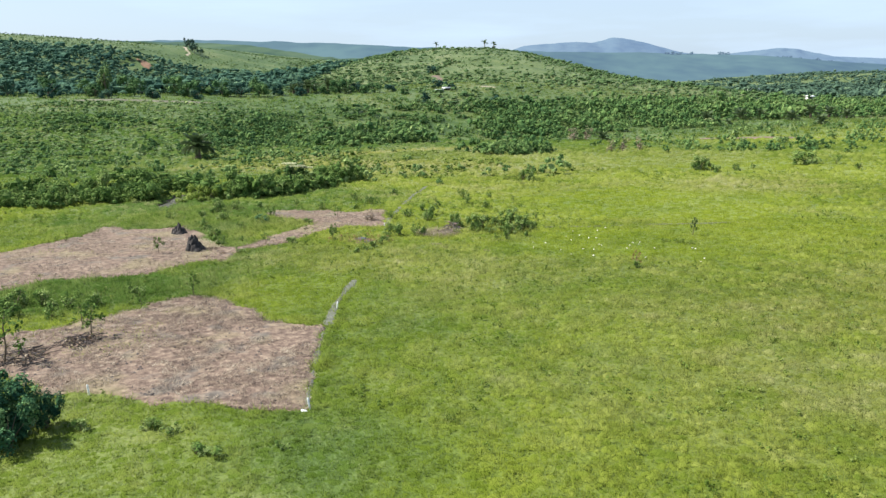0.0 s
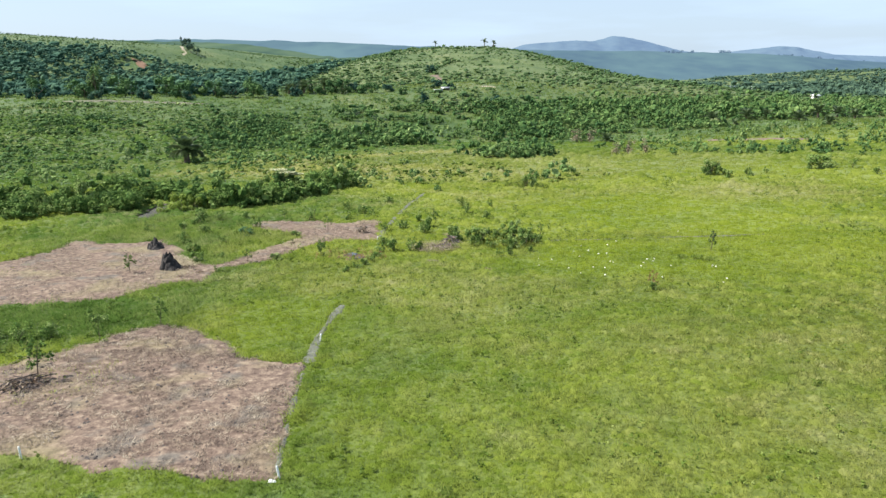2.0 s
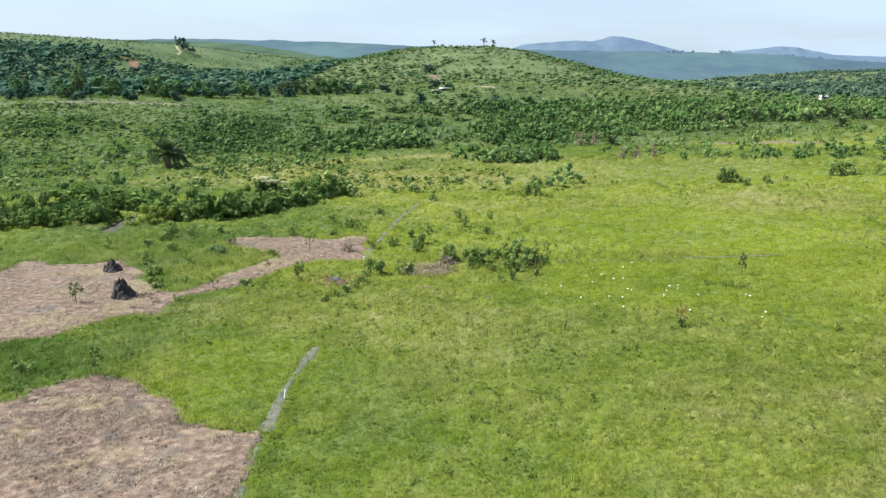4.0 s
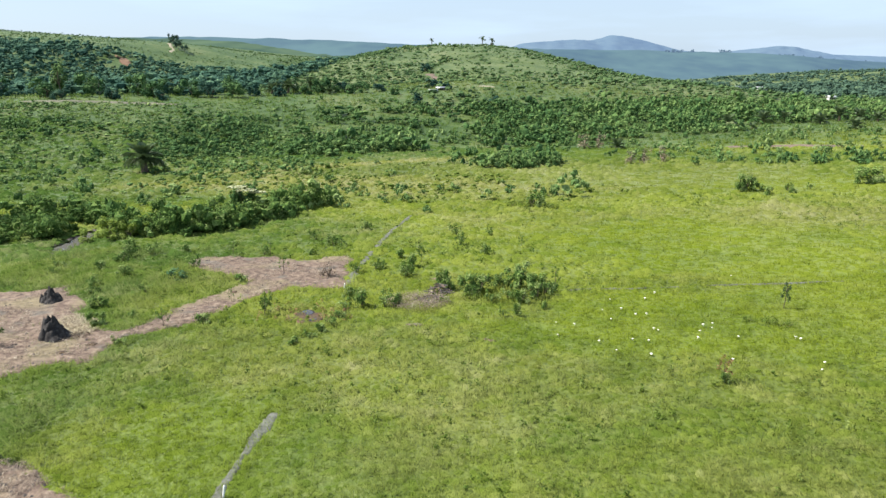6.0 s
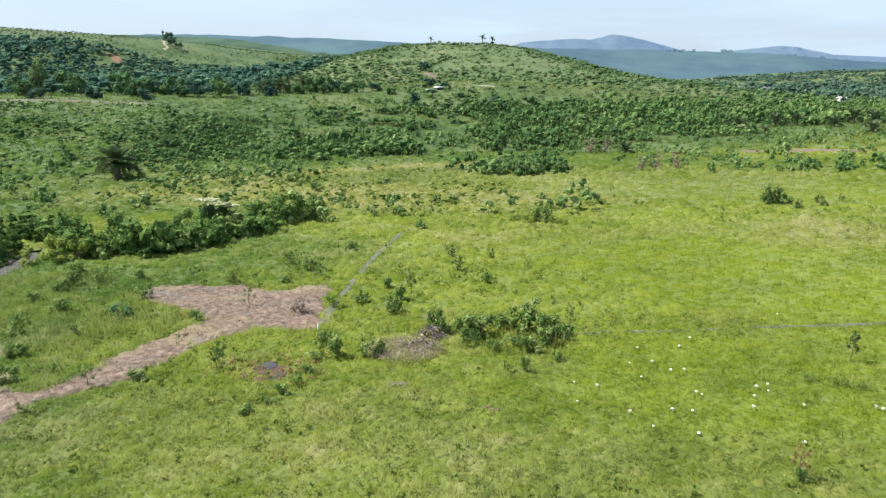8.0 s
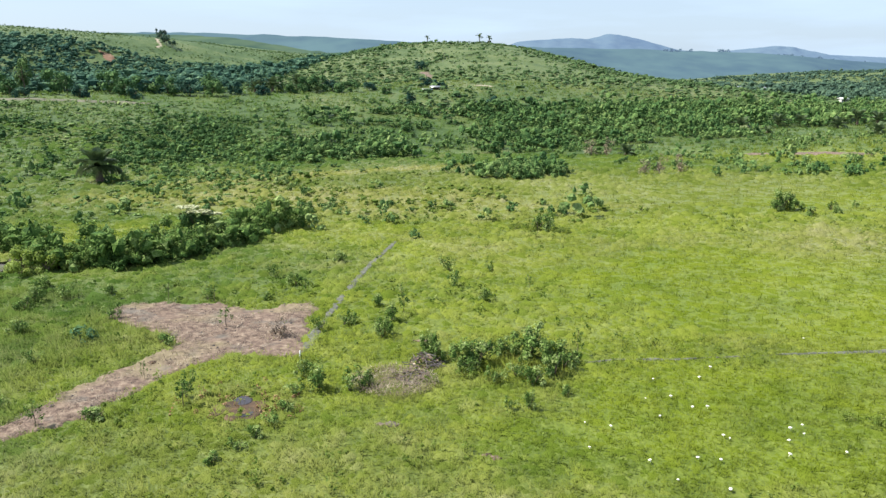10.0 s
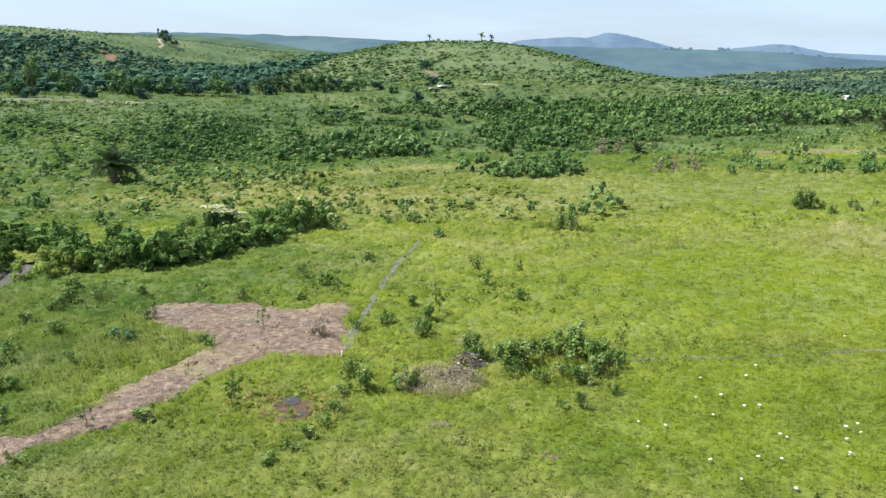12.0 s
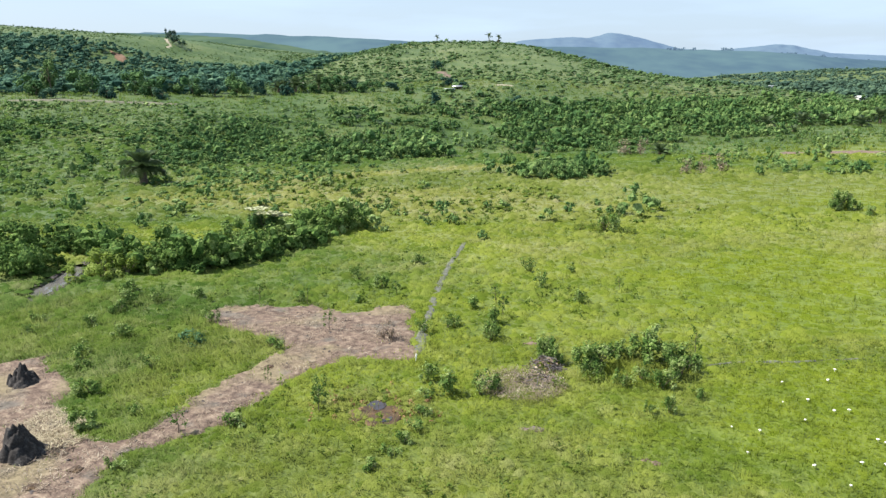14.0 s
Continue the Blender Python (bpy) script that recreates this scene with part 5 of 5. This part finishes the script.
def house(x, y, turn, w, d, h, roof_mat, wall_mat, label):
    root = new("house")
    root.matrix_basis = pose(x, y, stand(x, y, -0.2), 0, 0, turn)
    tagged(root, label, "house")
    part("wall", box_mesh("wall", -w / 2, -d / 2, 0, w / 2, d / 2, h, wall_mat), root)
    part("roof", gable("roof", w, d, h + 0.1, h + d * 0.28, 0.4, 0.15, roof_mat), root)
    top = min(2.0, h - 0.15)
    door = part("door", box_mesh("door", -0.42, -d / 2 - 0.04, 0.05, 0.42, -d / 2 + 0.04, top, m_dark), root)
    part("door_handle", box_mesh("door_handle", 0.27, -d / 2 - 0.09, top * 0.48, 0.36, -d / 2 - 0.04, top * 0.52, m_roof, 0.008), door)
    for s in (-1, 1):
        x0, x1, z0, z1 = s * w * 0.32 - w * 0.1, s * w * 0.32 + w * 0.1, top * 0.45, top * 0.92
        window = part("window", box_mesh("window", x0, -d / 2 - 0.03, z0, x1, -d / 2 + 0.03, z1, m_dark), root)
        part("window_sill", box_mesh("window_sill", x0 - 0.06, -d / 2 - 0.12, z0 - 0.07, x1 + 0.06, -d / 2 - 0.005, z0 - 0.004, wall_mat, 0.01), window)
        part("lintel", box_mesh("lintel", x0 - 0.06, -d / 2 - 0.07, z1 + 0.004, x1 + 0.06, -d / 2 - 0.005, z1 + 0.08, wall_mat, 0.01), window)
    return root


house(150, 321, 8, 2.7, 2.0, 1.4, m_white, m_wall, "small white house with a metal roof among trees")
house(-4.9, 247.5, -10, 2.3, 1.6, 0.8, m_roof, m_thatch, "low brown hut with a pale metal roof on the hillside")
house(-7.2, 242.0, 12, 2.2, 1.2, 0.5, m_roof, m_thatch, "small low shed with a pale metal roof beside a hut")
for hx, hy in ((200, 618), (222, 640), (236, 622)):
    house(hx, hy, 15, 8, 6, 3, m_roof, m_wall, "tiny pale house in the distant valley")

# ---- the meadow's own things ----
def stake(x, y, tall, tilt):
    root = new("marker_stake")
    root.matrix_basis = pose(x, y, stand(x, y, -0.05), tilt[0], tilt[1], 25)
    tagged(root, "white-painted wooden survey stake in the ground", "stake", "survey stakes")
    me = mesh_np("post", *lathe([(0.045, 0), (0.043, tall * 0.9), (0.038, tall * 0.97), (0.012, tall)], 6, 0.03, int(tall * 100)), m_white)
    part("post", me, root)
    return root


stake(-6.8, 12.85, 0.66, (0, -7))
stake(-18.0, 14.5, 0.62, (0, -3))
stake(-8.1, 29.0, 0.55, (3, 6))
stake(-7.75, 57.9, 0.50, (0, 4))


def rock(name, x, y, r, material, label, category, seed, squash=0.7):
    bm = bmesh.new()
    bmesh.ops.create_icosphere(bm, subdivisions=3, radius=1)
    for v in bm.verts:
        k = 1 + 0.5 * noise.noise(v.co * 1.3 + Vector((seed, 0, 0))) + 0.25 * noise.noise(v.co * 3.1 + Vector((0, seed, 0)))
        v.co = Vector((v.co.x * r * k, v.co.y * r * k, v.co.z * r * squash * k))
    me = bpy.data.meshes.new(name)
    bm.to_mesh(me)
    bm.free()
    me.materials.append(material)
    ob = new(name, me)
    ob.location = (x, y, stand(x, y, r * squash * 0.5))
    return tagged(ob, label, category)


rock("stone", -7.1, 12.65, 0.09, m_white, "pale stone at the foot of a stake", "stone", 5)
rock("stone", -6.95, 12.62, 0.07, m_white, "small pale stone beside a stake", "stone", 9)


def mound(x, y, r, tall, peak, columns, seed, label):
    """Fused rough pillars of black earth: one peak off the middle, broken shoulders round it."""
    g = np.random.default_rng(seed)
    rings, sides = 34, 84
    th = np.linspace(0, 2 * np.pi, sides, endpoint=False)[None]
    rr = r * 1.3 * (np.arange(1, rings + 1)[:, None] / rings) * (0.9 + 0.25 * vnoise(np.cos(th) * 1.5, np.sin(th) * 1.5, 1.3, seed))
    X, Y = rr * np.cos(th), rr * np.sin(th)
    X, Y = X + 0.10 * r * (vnoise(X, Y, 5 / r, seed + 1) - 0.5), Y + 0.10 * r * (vnoise(X, Y, 5 / r, seed + 2) - 0.5)
    Z = np.zeros(X.shape)
    for k in range(columns):
        a = k * 2.4 + g.uniform(-0.4, 0.4)
        d = r * 0.78 * math.sqrt(k / columns)
        cx, cy = d * math.cos(a), d * math.sin(a)
        away = math.hypot(cx - peak[0] * r, cy - peak[1] * r) / r
        h = tall * max(0.16, 1.08 - 0.95 * away) * g.uniform(0.82, 1.15)
        q = r * g.uniform(0.30, 0.48)
        Z = np.maximum(Z, h * np.clip(1 - (np.hypot(X - cx, Y - cy) / q) ** 2.2, 0, 1))
    Z = Z * (0.86 + 0.28 * vnoise(X, Y, 8 / r, seed + 3)) + 0.04 * vnoise(X, Y, 4 / r, seed + 4)
    Z[-1] = -0.05
    q0 = np.arange(rings - 1)[:, None] * sides + np.arange(sides)[None]
    q1 = np.arange(rings - 1)[:, None] * sides + (np.arange(sides)[None] + 1) % sides
    f = np.stack([q0, q0 + sides, q1 + sides, q1], -1).reshape(-1, 4)
    e = np.arange(1, sides // 2 - 1)
    f = np.concatenate([f, [(0, 1, 2, sides - 1)], np.stack([sides - e, e + 1, e + 2, sides - e - 1], 1)[:-1]])
    ob = new("termite_mound", mesh_np("termite_mound", np.stack([X, Y, Z], -1).reshape(-1, 3), f, m_mound))
    ob.matrix_basis = pose(x, y, stand(x, y, -0.06))
    return tagged(ob, label, "termite mound", "termite mounds")


mound(-23.6, 46.8, 0.95, 1.45, (-0.3, 0.0), 26, 501, "tall ragged black termite mound on cleared ground")
mound(-27.9, 54.4, 0.8, 1.12, (-0.15, 0.1), 20, 502, "smaller dark termite mound on cleared ground")

# ---- mushrooms ----
cap = smooth(mesh_np("cap", *lathe([(0.16, 0.155), (0.185, 0.165), (0.17, 0.20), (0.11, 0.235), (0.04, 0.25), (0.004, 0.253)], 14, 0.03, 1), m_cap))
stem = smooth(mesh_np("stem", *lathe([(0.035, -0.05), (0.028, 0.08), (0.034, 0.165), (0.004, 0.17)], 8, 0.04, 2), m_stem))
MUSHROOMS = [(6.9, 49.7), (8.0, 49.3), (11.6, 52.6), (10.5, 50.4), (12.3, 51.4), (13.0, 51.4), (11.3, 54.9), (13.8, 55.2), (14.8, 56.6), (6.7, 47.2), (12.75, 48.4), (12.95, 48.2),
             (11.9, 46.2), (11.0, 46.3), (9.7, 44.6), (11.5, 43.9), (16.0, 49.2), (16.4, 48.7), (15.45, 48.0), (14.9, 46.7), (16.7, 49.6), (9.0, 46.1), (10.3, 52.4), (17.4, 47.0),
             (15.7, 43.0), (19.9, 41.6), (20.5, 42.6), (20.7, 46.8), (21.9, 61.4), (20.95, 46.6)]
first = None
for i, (x, y) in enumerate(MUSHROOMS):
    s = 0.27 + 0.25 * ((i * 37) % 11) / 10
    m = Matrix.LocRotScale((x, y, stand(x, y, 0.10)), Euler((0.25 * math.sin(i * 3.1) + 0.15, 0.25 * math.cos(i * 2.3), i * 1.7)), (s, s, s))
    if first is None:
        first = tagged(new("mushroom"), "large white mushroom standing in the grass", "mushroom", "white mushrooms in the meadow")
        part("cap", cap, first)
        part("stem", stem, first)
        first.matrix_basis = m
    else:
        o = copy_thing(first, Matrix())
        o.matrix_basis = m


# ---- single shrubs and saplings ----
def shrub_proto(seed, material, count, leaf, lobes, stems, spread, label, name="shrub", category="shrub", body=0):
    """A plant one metre tall: stems from one root, and its foliage."""
    g = np.random.default_rng(seed)
    root = tagged(new(name), label, category)
    pieces = []
    for i in range(stems):
        a = i * 2.4 + g.uniform(-0.5, 0.5)
        r = spread * g.uniform(0.3, 0.8)
        top = g.uniform(0.6, 0.95)
        pieces.append(tube([(0, 0, -0.03), (r * 0.3 * math.cos(a), r * 0.3 * math.sin(a), top * 0.5), (r * math.cos(a), r * math.sin(a), top)], [0.022, 0.015, 0.005], 5))
    part("stem", mesh_np("stem", *joined(pieces), m_bark), root)
    v, f, i, lt = foliage(np.zeros((1, 3)), np.array([spread]), np.array([1.0]), np.array([count]), np.array([leaf]), g, lobes, 0.55, body)
    part("foliage", mesh_np("foliage", v, f, material, np.clip(0.57 + 1.9 * lt, 0, 1)), root)
    return root


def sapling_proto(seed, material, count, label, name="sapling"):
    g = np.random.default_rng(seed)
    root = tagged(new(name), label, "sapling")
    stem = part("stem", mesh_np("stem", *tube([(0, 0, -0.03), (0.03, 0.02, 0.4), (-0.02, 0.03, 0.75), (0.02, 0, 1.0)], [0.022, 0.017, 0.012, 0.005], 6), m_bark), root)
    cs = []
    for i in range(7):
        a, z = i * 2.4, 0.35 + 0.09 * i
        r = 0.30 * (1.15 - z) + 0.08
        e = np.array((r * math.cos(a), r * math.sin(a), z + 0.12))
        part("branch", mesh_np("branch", *tube([(0, 0.02, z), e * (0.5, 0.5, 1) - (0, 0, 0.03), e], [0.009, 0.006, 0.003], 4), m_bark), stem)
        cs.append(e + g.normal(0, 0.055, (count // 7, 3)))
    c = np.concatenate(cs)
    v, f = leaves(c, unit(len(c), g) + (0, 0, 0.7), g.uniform(0.03, 0.065, len(c)), g)
    part("foliage", mesh_np("foliage", v, f, material, np.full(len(v), 0.35)), root)
    return root


def place(protos, spots, group):
    """Stands plants that are modelled one metre tall, by turns: (x, y, height, width factor)."""
    for i, (x, y, h, w) in enumerate(spots):
        proto = protos[i % len(protos)]
        m = Matrix.LocRotScale((x, y, stand(x, y, -0.05)), Euler((0.1 * math.sin(i * 1.9), 0.1 * math.cos(i * 2.7), i * 2.1)), (h * w, h * w * (0.85 + 0.1 * (i % 4)), h))
        if proto.name in standing:
            o = copy_thing(proto, Matrix())
        else:
            o = proto
            standing.add(proto.name)
        o.matrix_basis = m
        tagged(o, group=group)


standing = set()
agave = [shrub_proto(618, m_agave, 150, 0.12, 7, 3, 0.9, "bluish-green rosette plant with long leaves", "rosette_plant", "plant")]
place(agave, [(-21.2, 60.2, 0.8, 1.2), (-20.7, 60.6, 0.6, 1.1)], "rosette plants")
lime = [shrub_proto(614, m_lime, 900, 0.07, 8, 6, 0.7, "bright yellow-green leafy bush beside the stream")]
place(lime, [(-33.6, 76.2, 1.6, 1.2), (-34.6, 77.8, 1.5, 1.1), (-32.2, 77.0, 1.5, 1.1), (-26.0, 83.0, 1.9, 0.9), (-35.0, 74.4, 1.2, 1.2), (-33.0, 74.9, 1.1, 1.3), (-31.4, 76.0, 1.2, 1.2), (-30.2, 77.4, 1.3, 1.0), (-25.2, 81.4, 1.2, 1.1)], "lime-green bushes by the stream")
dense = [shrub_proto(s, m_bush, 1300, 0.052, k, 6, 0.74, "dense dark green leafy shrub in the grass", body=1) for s, k in ((601, 12), (607, 16), (608, 10))]
place(dense, [(2.2, 57.0, 1.5, 1.15), (5.2, 58.2, 1.9, 1.1), (6.4, 57.2, 1.3, 0.95), (-0.4, 58.6, 1.3, 0.7), (-0.1, 57.6, 1.1, 0.7), (1.4, 56.6, 1.3, 0.9), (6.3, 55.6, 1.2, 0.85), (3.7, 58.4, 1.1, 1.0), (-22.3, 49.3, 0.8, 1.25)], "shrubs of the central clump")
loose = [shrub_proto(s, m_bush, n, 0.068, k, 5, 0.75, "loose green shrub with large leaves") for s, n, k in ((602, 620, 8), (609, 480, 11), (610, 640, 6), (611, 380, 7))]
place(loose, [(5.0, 54.2, 1.1, 1.0), (3.0, 54.6, 0.9, 0.9), (-3.4, 53.9, 0.9, 0.85), (-4.3, 53.3, 1.1, 0.9), (-5.9, 53.4, 1.3, 0.85), (-0.4, 58.2, 1.5, 0.7), (7.6, 57.7, 0.8, 0.9), (1.9, 55.6, 0.9, 1.0),
              (-7.0, 55.0, 1.0, 0.9), (4.2, 55.4, 1.0, 0.9), (6.9, 56.6, 1.0, 0.9)], "shrubs of the central clump")
place(loose, [(4.5, 51.2, 1.0, 0.55), (3.6, 51.3, 0.7, 0.7), (6.6, 53.0, 0.6, 0.8), (-3.4, 61.2, 1.15, 0.6), (-3.1, 64.5, 1.2, 0.8),
              (0.9, 73.4, 1.3, 0.8), (-11, 73, 1.1, 0.8), (-13, 75, 1.0, 0.9), (3, 69, 1.0, 0.8), (-6, 63.5, 0.9, 0.8), (9.3, 93, 1.9, 0.9), (10.3, 94.5, 1.5, 1.0)], "scattered shrubs")
place(loose, [(-28.6, 63.5, 0.9, 1.1), (-32.7, 64.7, 0.7, 1.2), (-28.0, 66.5, 0.9, 1.2), (-29.0, 69.6, 1.0, 1.2), (-29.5, 71.8, 1.0, 1.2), (-26.8, 58.4, 0.9, 1.2), (-23.9, 53.3, 0.9, 1.1),
              (-22.1, 56.6, 0.7, 1.2), (-25.8, 61.5, 0.9, 1.2), (-21.2, 64.4, 1.1, 0.8), (-16.4, 60.1, 0.7, 1.4), (-16.5, 69.2, 0.8, 1.1), (-15.6, 49.5, 0.7, 1.5), (-19.3, 45.7, 0.6, 1.2),
              (-12.1, 69.0, 0.6, 1.0), (-26.6, 69.0, 0.9, 1.2), (-23.8, 70.3, 0.8, 1.1), (-20.7, 51.0, 0.5, 1.3), (-25.8, 56.7, 0.6, 1.1), (-31.6, 62.3, 0.6, 1.2), (-28.2, 68.0, 1.2, 0.9),
              (-7.0, 52.9, 0.7, 1.2), (-7.2, 50.9, 0.6, 1.2),
              (-7.4, 49.5, 0.6, 1.2)], "scattered shrubs")
place(loose, [(-7.8, 48.1, 0.6, 1.2), (-8.3, 47.1, 0.5, 1.3), (-8.9, 45.8, 0.5, 1.2), (-12.2, 52.2, 1.2, 0.6), (-4.3, 67.7, 0.9, 1.0), (-5.5, 64.0, 0.8, 0.9),
              (-3.3, 62.1, 1.1, 0.8), (-7.4, 62.6, 0.8, 1.0), (-13.5, 10.8, 0.55, 1.4), (-12.4, 10.3, 0.5, 1.2), (-10.7, 8.5, 0.5, 1.6), (-9.8, 8.3, 0.45, 1.4),
              (-16.5, 10.5, 0.6, 1.3), (-7.2, 9.0, 0.4, 1.2)], "scattered shrubs")
place(loose, [(-28.6, 29.8, 1.1, 1.2), (-23.3, 32.7, 0.9, 1.2), (-30.0, 29.2, 1.3, 1.2), (-26.5, 29.2, 1.0, 1.2),
              (-24.8, 29.8, 1.0, 1.1), (-26.6, 27.3, 1.1, 1.0), (-29.5, 27.5, 1.2, 1.2), (0.5, 77.5, 1.1, 0.9), (-8.8, 80.1, 1.0, 1.0), (3.7, 77.4, 0.8, 0.9), (45.0, 106.9, 1.2, 0.7),
              (65.1, 114.5, 1.4, 0.8), (64.8, 106.2, 1.2, 0.8), (48.5, 108, 1.1, 0.7)], "scattered shrubs")
dry = [shrub_proto(606, m_shrub_dry, 320, 0.05, 6, 9, 0.6, "leafless purplish-brown dry shrub")]
place(dry, [(31, 139.5, 2.2, 0.9), (33.5, 140.5, 2.7, 0.7), (37.5, 142.5, 2.5, 0.9), (27.5, 168, 2.8, 1.0), (30.5, 169, 3.0, 0.8), (-9.4, 61.2, 1.2, 1.0), (-9.9, 61.5, 0.9, 1.0)], "dry shrubs")
place(dense, [(39.3, 107.0, 2.2, 1.05), (40.3, 106.8, 1.8, 1.05), (38.4, 106.2, 1.2, 1.1), (41.0, 103.0, 1.1, 1.0), (44.6, 104.6, 1.0, 0.8), (59.6, 114, 2.1, 1.9), (57.6, 113, 1.4, 0.9)], "large bushes")
bush = [shrub_proto(s, m_forest, 2600, 0.045, k, 8, 0.7, "big dark green bush with small leaves") for s, k in ((615, 14), (616, 11))]
place(bush, [(-19.2, 10.0, 2.4, 0.95), (-21.4, 9.4, 2.8, 0.9), (-20.4, 11.6, 2.0, 0.9), (-23.6, 10.6, 2.8, 0.9), (-18.2, 10.9, 1.5, 0.95), (-18.6, 8.8, 1.9, 0.95)], "large bushes")
sap = [sapling_proto(s, m_bush, n, "thin green sapling with sparse leaves") for s, n in ((603, 170), (612, 240), (613, 120))]
place(sap, [(-24.7, 18.7, 2.9, 1.0), (-22.0, 23.2, 2.0, 1.0), (-23.5, 25.2, 1.6, 0.9), (-21.2, 28.6, 1.3, 0.7), (-18.7, 31.6, 1.7, 0.7), (-13.4, 63.1, 1.3, 1.0), (-17.8, 48.7, 1.2, 1.0), (-12.0, 51.2, 1.2, 0.9), (-15.8, 68.5, 1.3, 0.9), (-19.3, 69.1, 1.2, 0.9), (-26.4, 45.2, 1.5, 0.9),
            (-15.2, 54.6, 1.0, 0.5), (7.9, 58.6, 1.5, 0.7), (-2.4, 66, 1.4, 0.8), (-2.7, 69, 1.3, 0.8), (6.5, 72, 1.1, 0.8), (-9.7, 70.5, 1.2, 0.9)], "saplings")
red = [sapling_proto(604, m_redleaf, 120, "withered sapling with rusty brown leaves")]
place(red, [(14.2, 40.2, 1.35, 0.9)], "")
weedy = [shrub_proto(617, m_weed, 420, 0.10, 12, 4, 1.7, "low spreading patch of yellow-green leafy weeds", "weed_patch", "weeds")]
place(weedy, [(-0.3, 11.6, 0.34, 1.0), (3.4, 55.2, 0.5, 1.0), (1.6, 55.4, 0.6, 0.9), (4.9, 54.9, 0.5, 0.9), (-0.2, 54.4, 0.4, 0.9), (20.3, 49.9, 0.5, 1.0), (21.3, 49.2, 0.42, 0.9), (19.3, 50.4, 0.4, 0.8), (8.6, 93.6, 0.9, 0.9), (7.0, 94.2, 0.7, 1.0), (11.5, 92.4, 0.7, 0.9)], "weed patches")
place(loose, [(14.25, 40.0, 0.7, 0.6)], "scattered shrubs")
deadpost = [sapling_proto(605, m_palm, 210, "dark slender dead sapling in the grass")]
place(deadpost, [(22.5, 53.0, 1.7, 0.5)], "")
place(sap, [(22.55, 53.05, 1.6, 0.55)], "saplings")


# ---- clods and stubble on the plot ----
def clods(name, box, n, seed, label):
    g = np.random.default_rng(seed)
    x, y = g.uniform(box[0], box[2], n), g.uniform(box[1], box[3], n)
    k = cleared(x, y) & (fbm(x, y, 0.3, 93) > 0.42)
    x, y = x[k], y[k]
    n = len(x)
    base = np.array([(1, 0, 0), (0.2, 0.9, 0), (-0.9, 0.3, 0), (-0.3, -1, 0), (0.1, 0, 0.8), (-0.2, 0.2, 0.7)], float)
    tri = np.array([(0, 1, 4), (1, 5, 4), (1, 2, 5), (2, 3, 5), (3, 4, 5), (3, 0, 4)])
    a, s = g.uniform(0, 6.28, n), 0.026 + 0.085 * g.random(n) ** 2.5
    c, sn = np.cos(a)[:, None], np.sin(a)[:, None]
    v = np.stack([base[:, 0] * c - base[:, 1] * sn, base[:, 0] * sn + base[:, 1] * c, np.tile(base[:, 2], (n, 1))], -1) * s[:, None, None]
    v = v * g.uniform(0.7, 1.3, v.shape) + np.stack([x, y, height(x, y) + 0.06], 1)[:, None]
    f = tri[None] + 6 * np.arange(n)[:, None, None]
    return tagged(new(name, mesh_np(name, v.reshape(-1, 3), f.reshape(-1, 3), m_darksoil)), label, "clods", kind="stuff")


clods("soil_clods", (-34, 11, -5, 34), 4200, 121, "dark clods and root stubs on cleared soil")
clods("soil_clods", (-60, 26, -5, 70), 6500, 122, "dark clods and root stubs on cleared soil")


# ---- heaps of cut branches ----
def heap(x, y, r, tall, sticks, seed, label, material):
    g = np.random.default_rng(seed)
    root = tagged(new("brush_heap"), label, "brush heap")
    root.location = (x, y, stand(x, y))
    pieces = []
    for i in range(sticks):
        a, b = g.uniform(0, 6.28), g.uniform(0, 6.28)
        d = r * math.sqrt(g.random())
        c = np.array((d * math.cos(a), d * math.sin(a), tall * (1 - d / r) * g.random() + 0.05))
        s = g.uniform(0.2, 0.6) * r
        e = np.array((math.cos(b) * s, math.sin(b) * s, g.uniform(-0.1, 0.25) * s))
        pieces.append(tube([c - e, c + g.normal(0, 0.04, 3), c + e], [0.026, 0.02, 0.007], 5))
    part("brushwood", mesh_np("brushwood", *joined(pieces), material), root)
    n = 2 * sticks
    a, d = g.uniform(0, 6.28, n), r * np.sqrt(g.random(n))
    c = np.stack([d * np.cos(a), d * np.sin(a), tall * (1 - d / r) * g.random(n) + 0.05], 1)
    v, f = leaves(c, unit(n, g) + (0, 0, 0.5), g.uniform(0.06, 0.16, n), g)
    part("leaf_litter", mesh_np("leaf_litter", v, f, m_shrub_dry, np.repeat(g.random(n), 4)), root)["kind"] = "stuff"
    return root


heap(-0.7, 56.9, 1.0, 0.9, 64, 701, "heap of dead grey branches beside shrubs", m_deadwood)
heap(-1.2, 55.0, 1.0, 0.4, 34, 702, "low heap of withered cut brush", m_deadwood)
heap(-22.2, 22.3, 1.2, 0.6, 90, 703, "low dark heap of cleared roots and branches", m_darksoil)
heap(-24.2, 19.6, 1.8, 0.5, 90, 704, "low dark heap of cleared roots and branches", m_darksoil)
for hx, hy, hr in ((-20.9, 45.6, 0.3), (-18.7, 49.1, 0.18), (-22.0, 44.2, 0.26), (-15.7, 56.9, 0.25)):
    rock("soil_heap", hx, hy, hr, m_mud, "small heap of reddish dug earth on cleared ground", "soil heap", hx, 0.35)
heap(-22.6, 47.2, 0.9, 0.2, 40, 705, "cut straw and twigs beside a mound", m_bark)
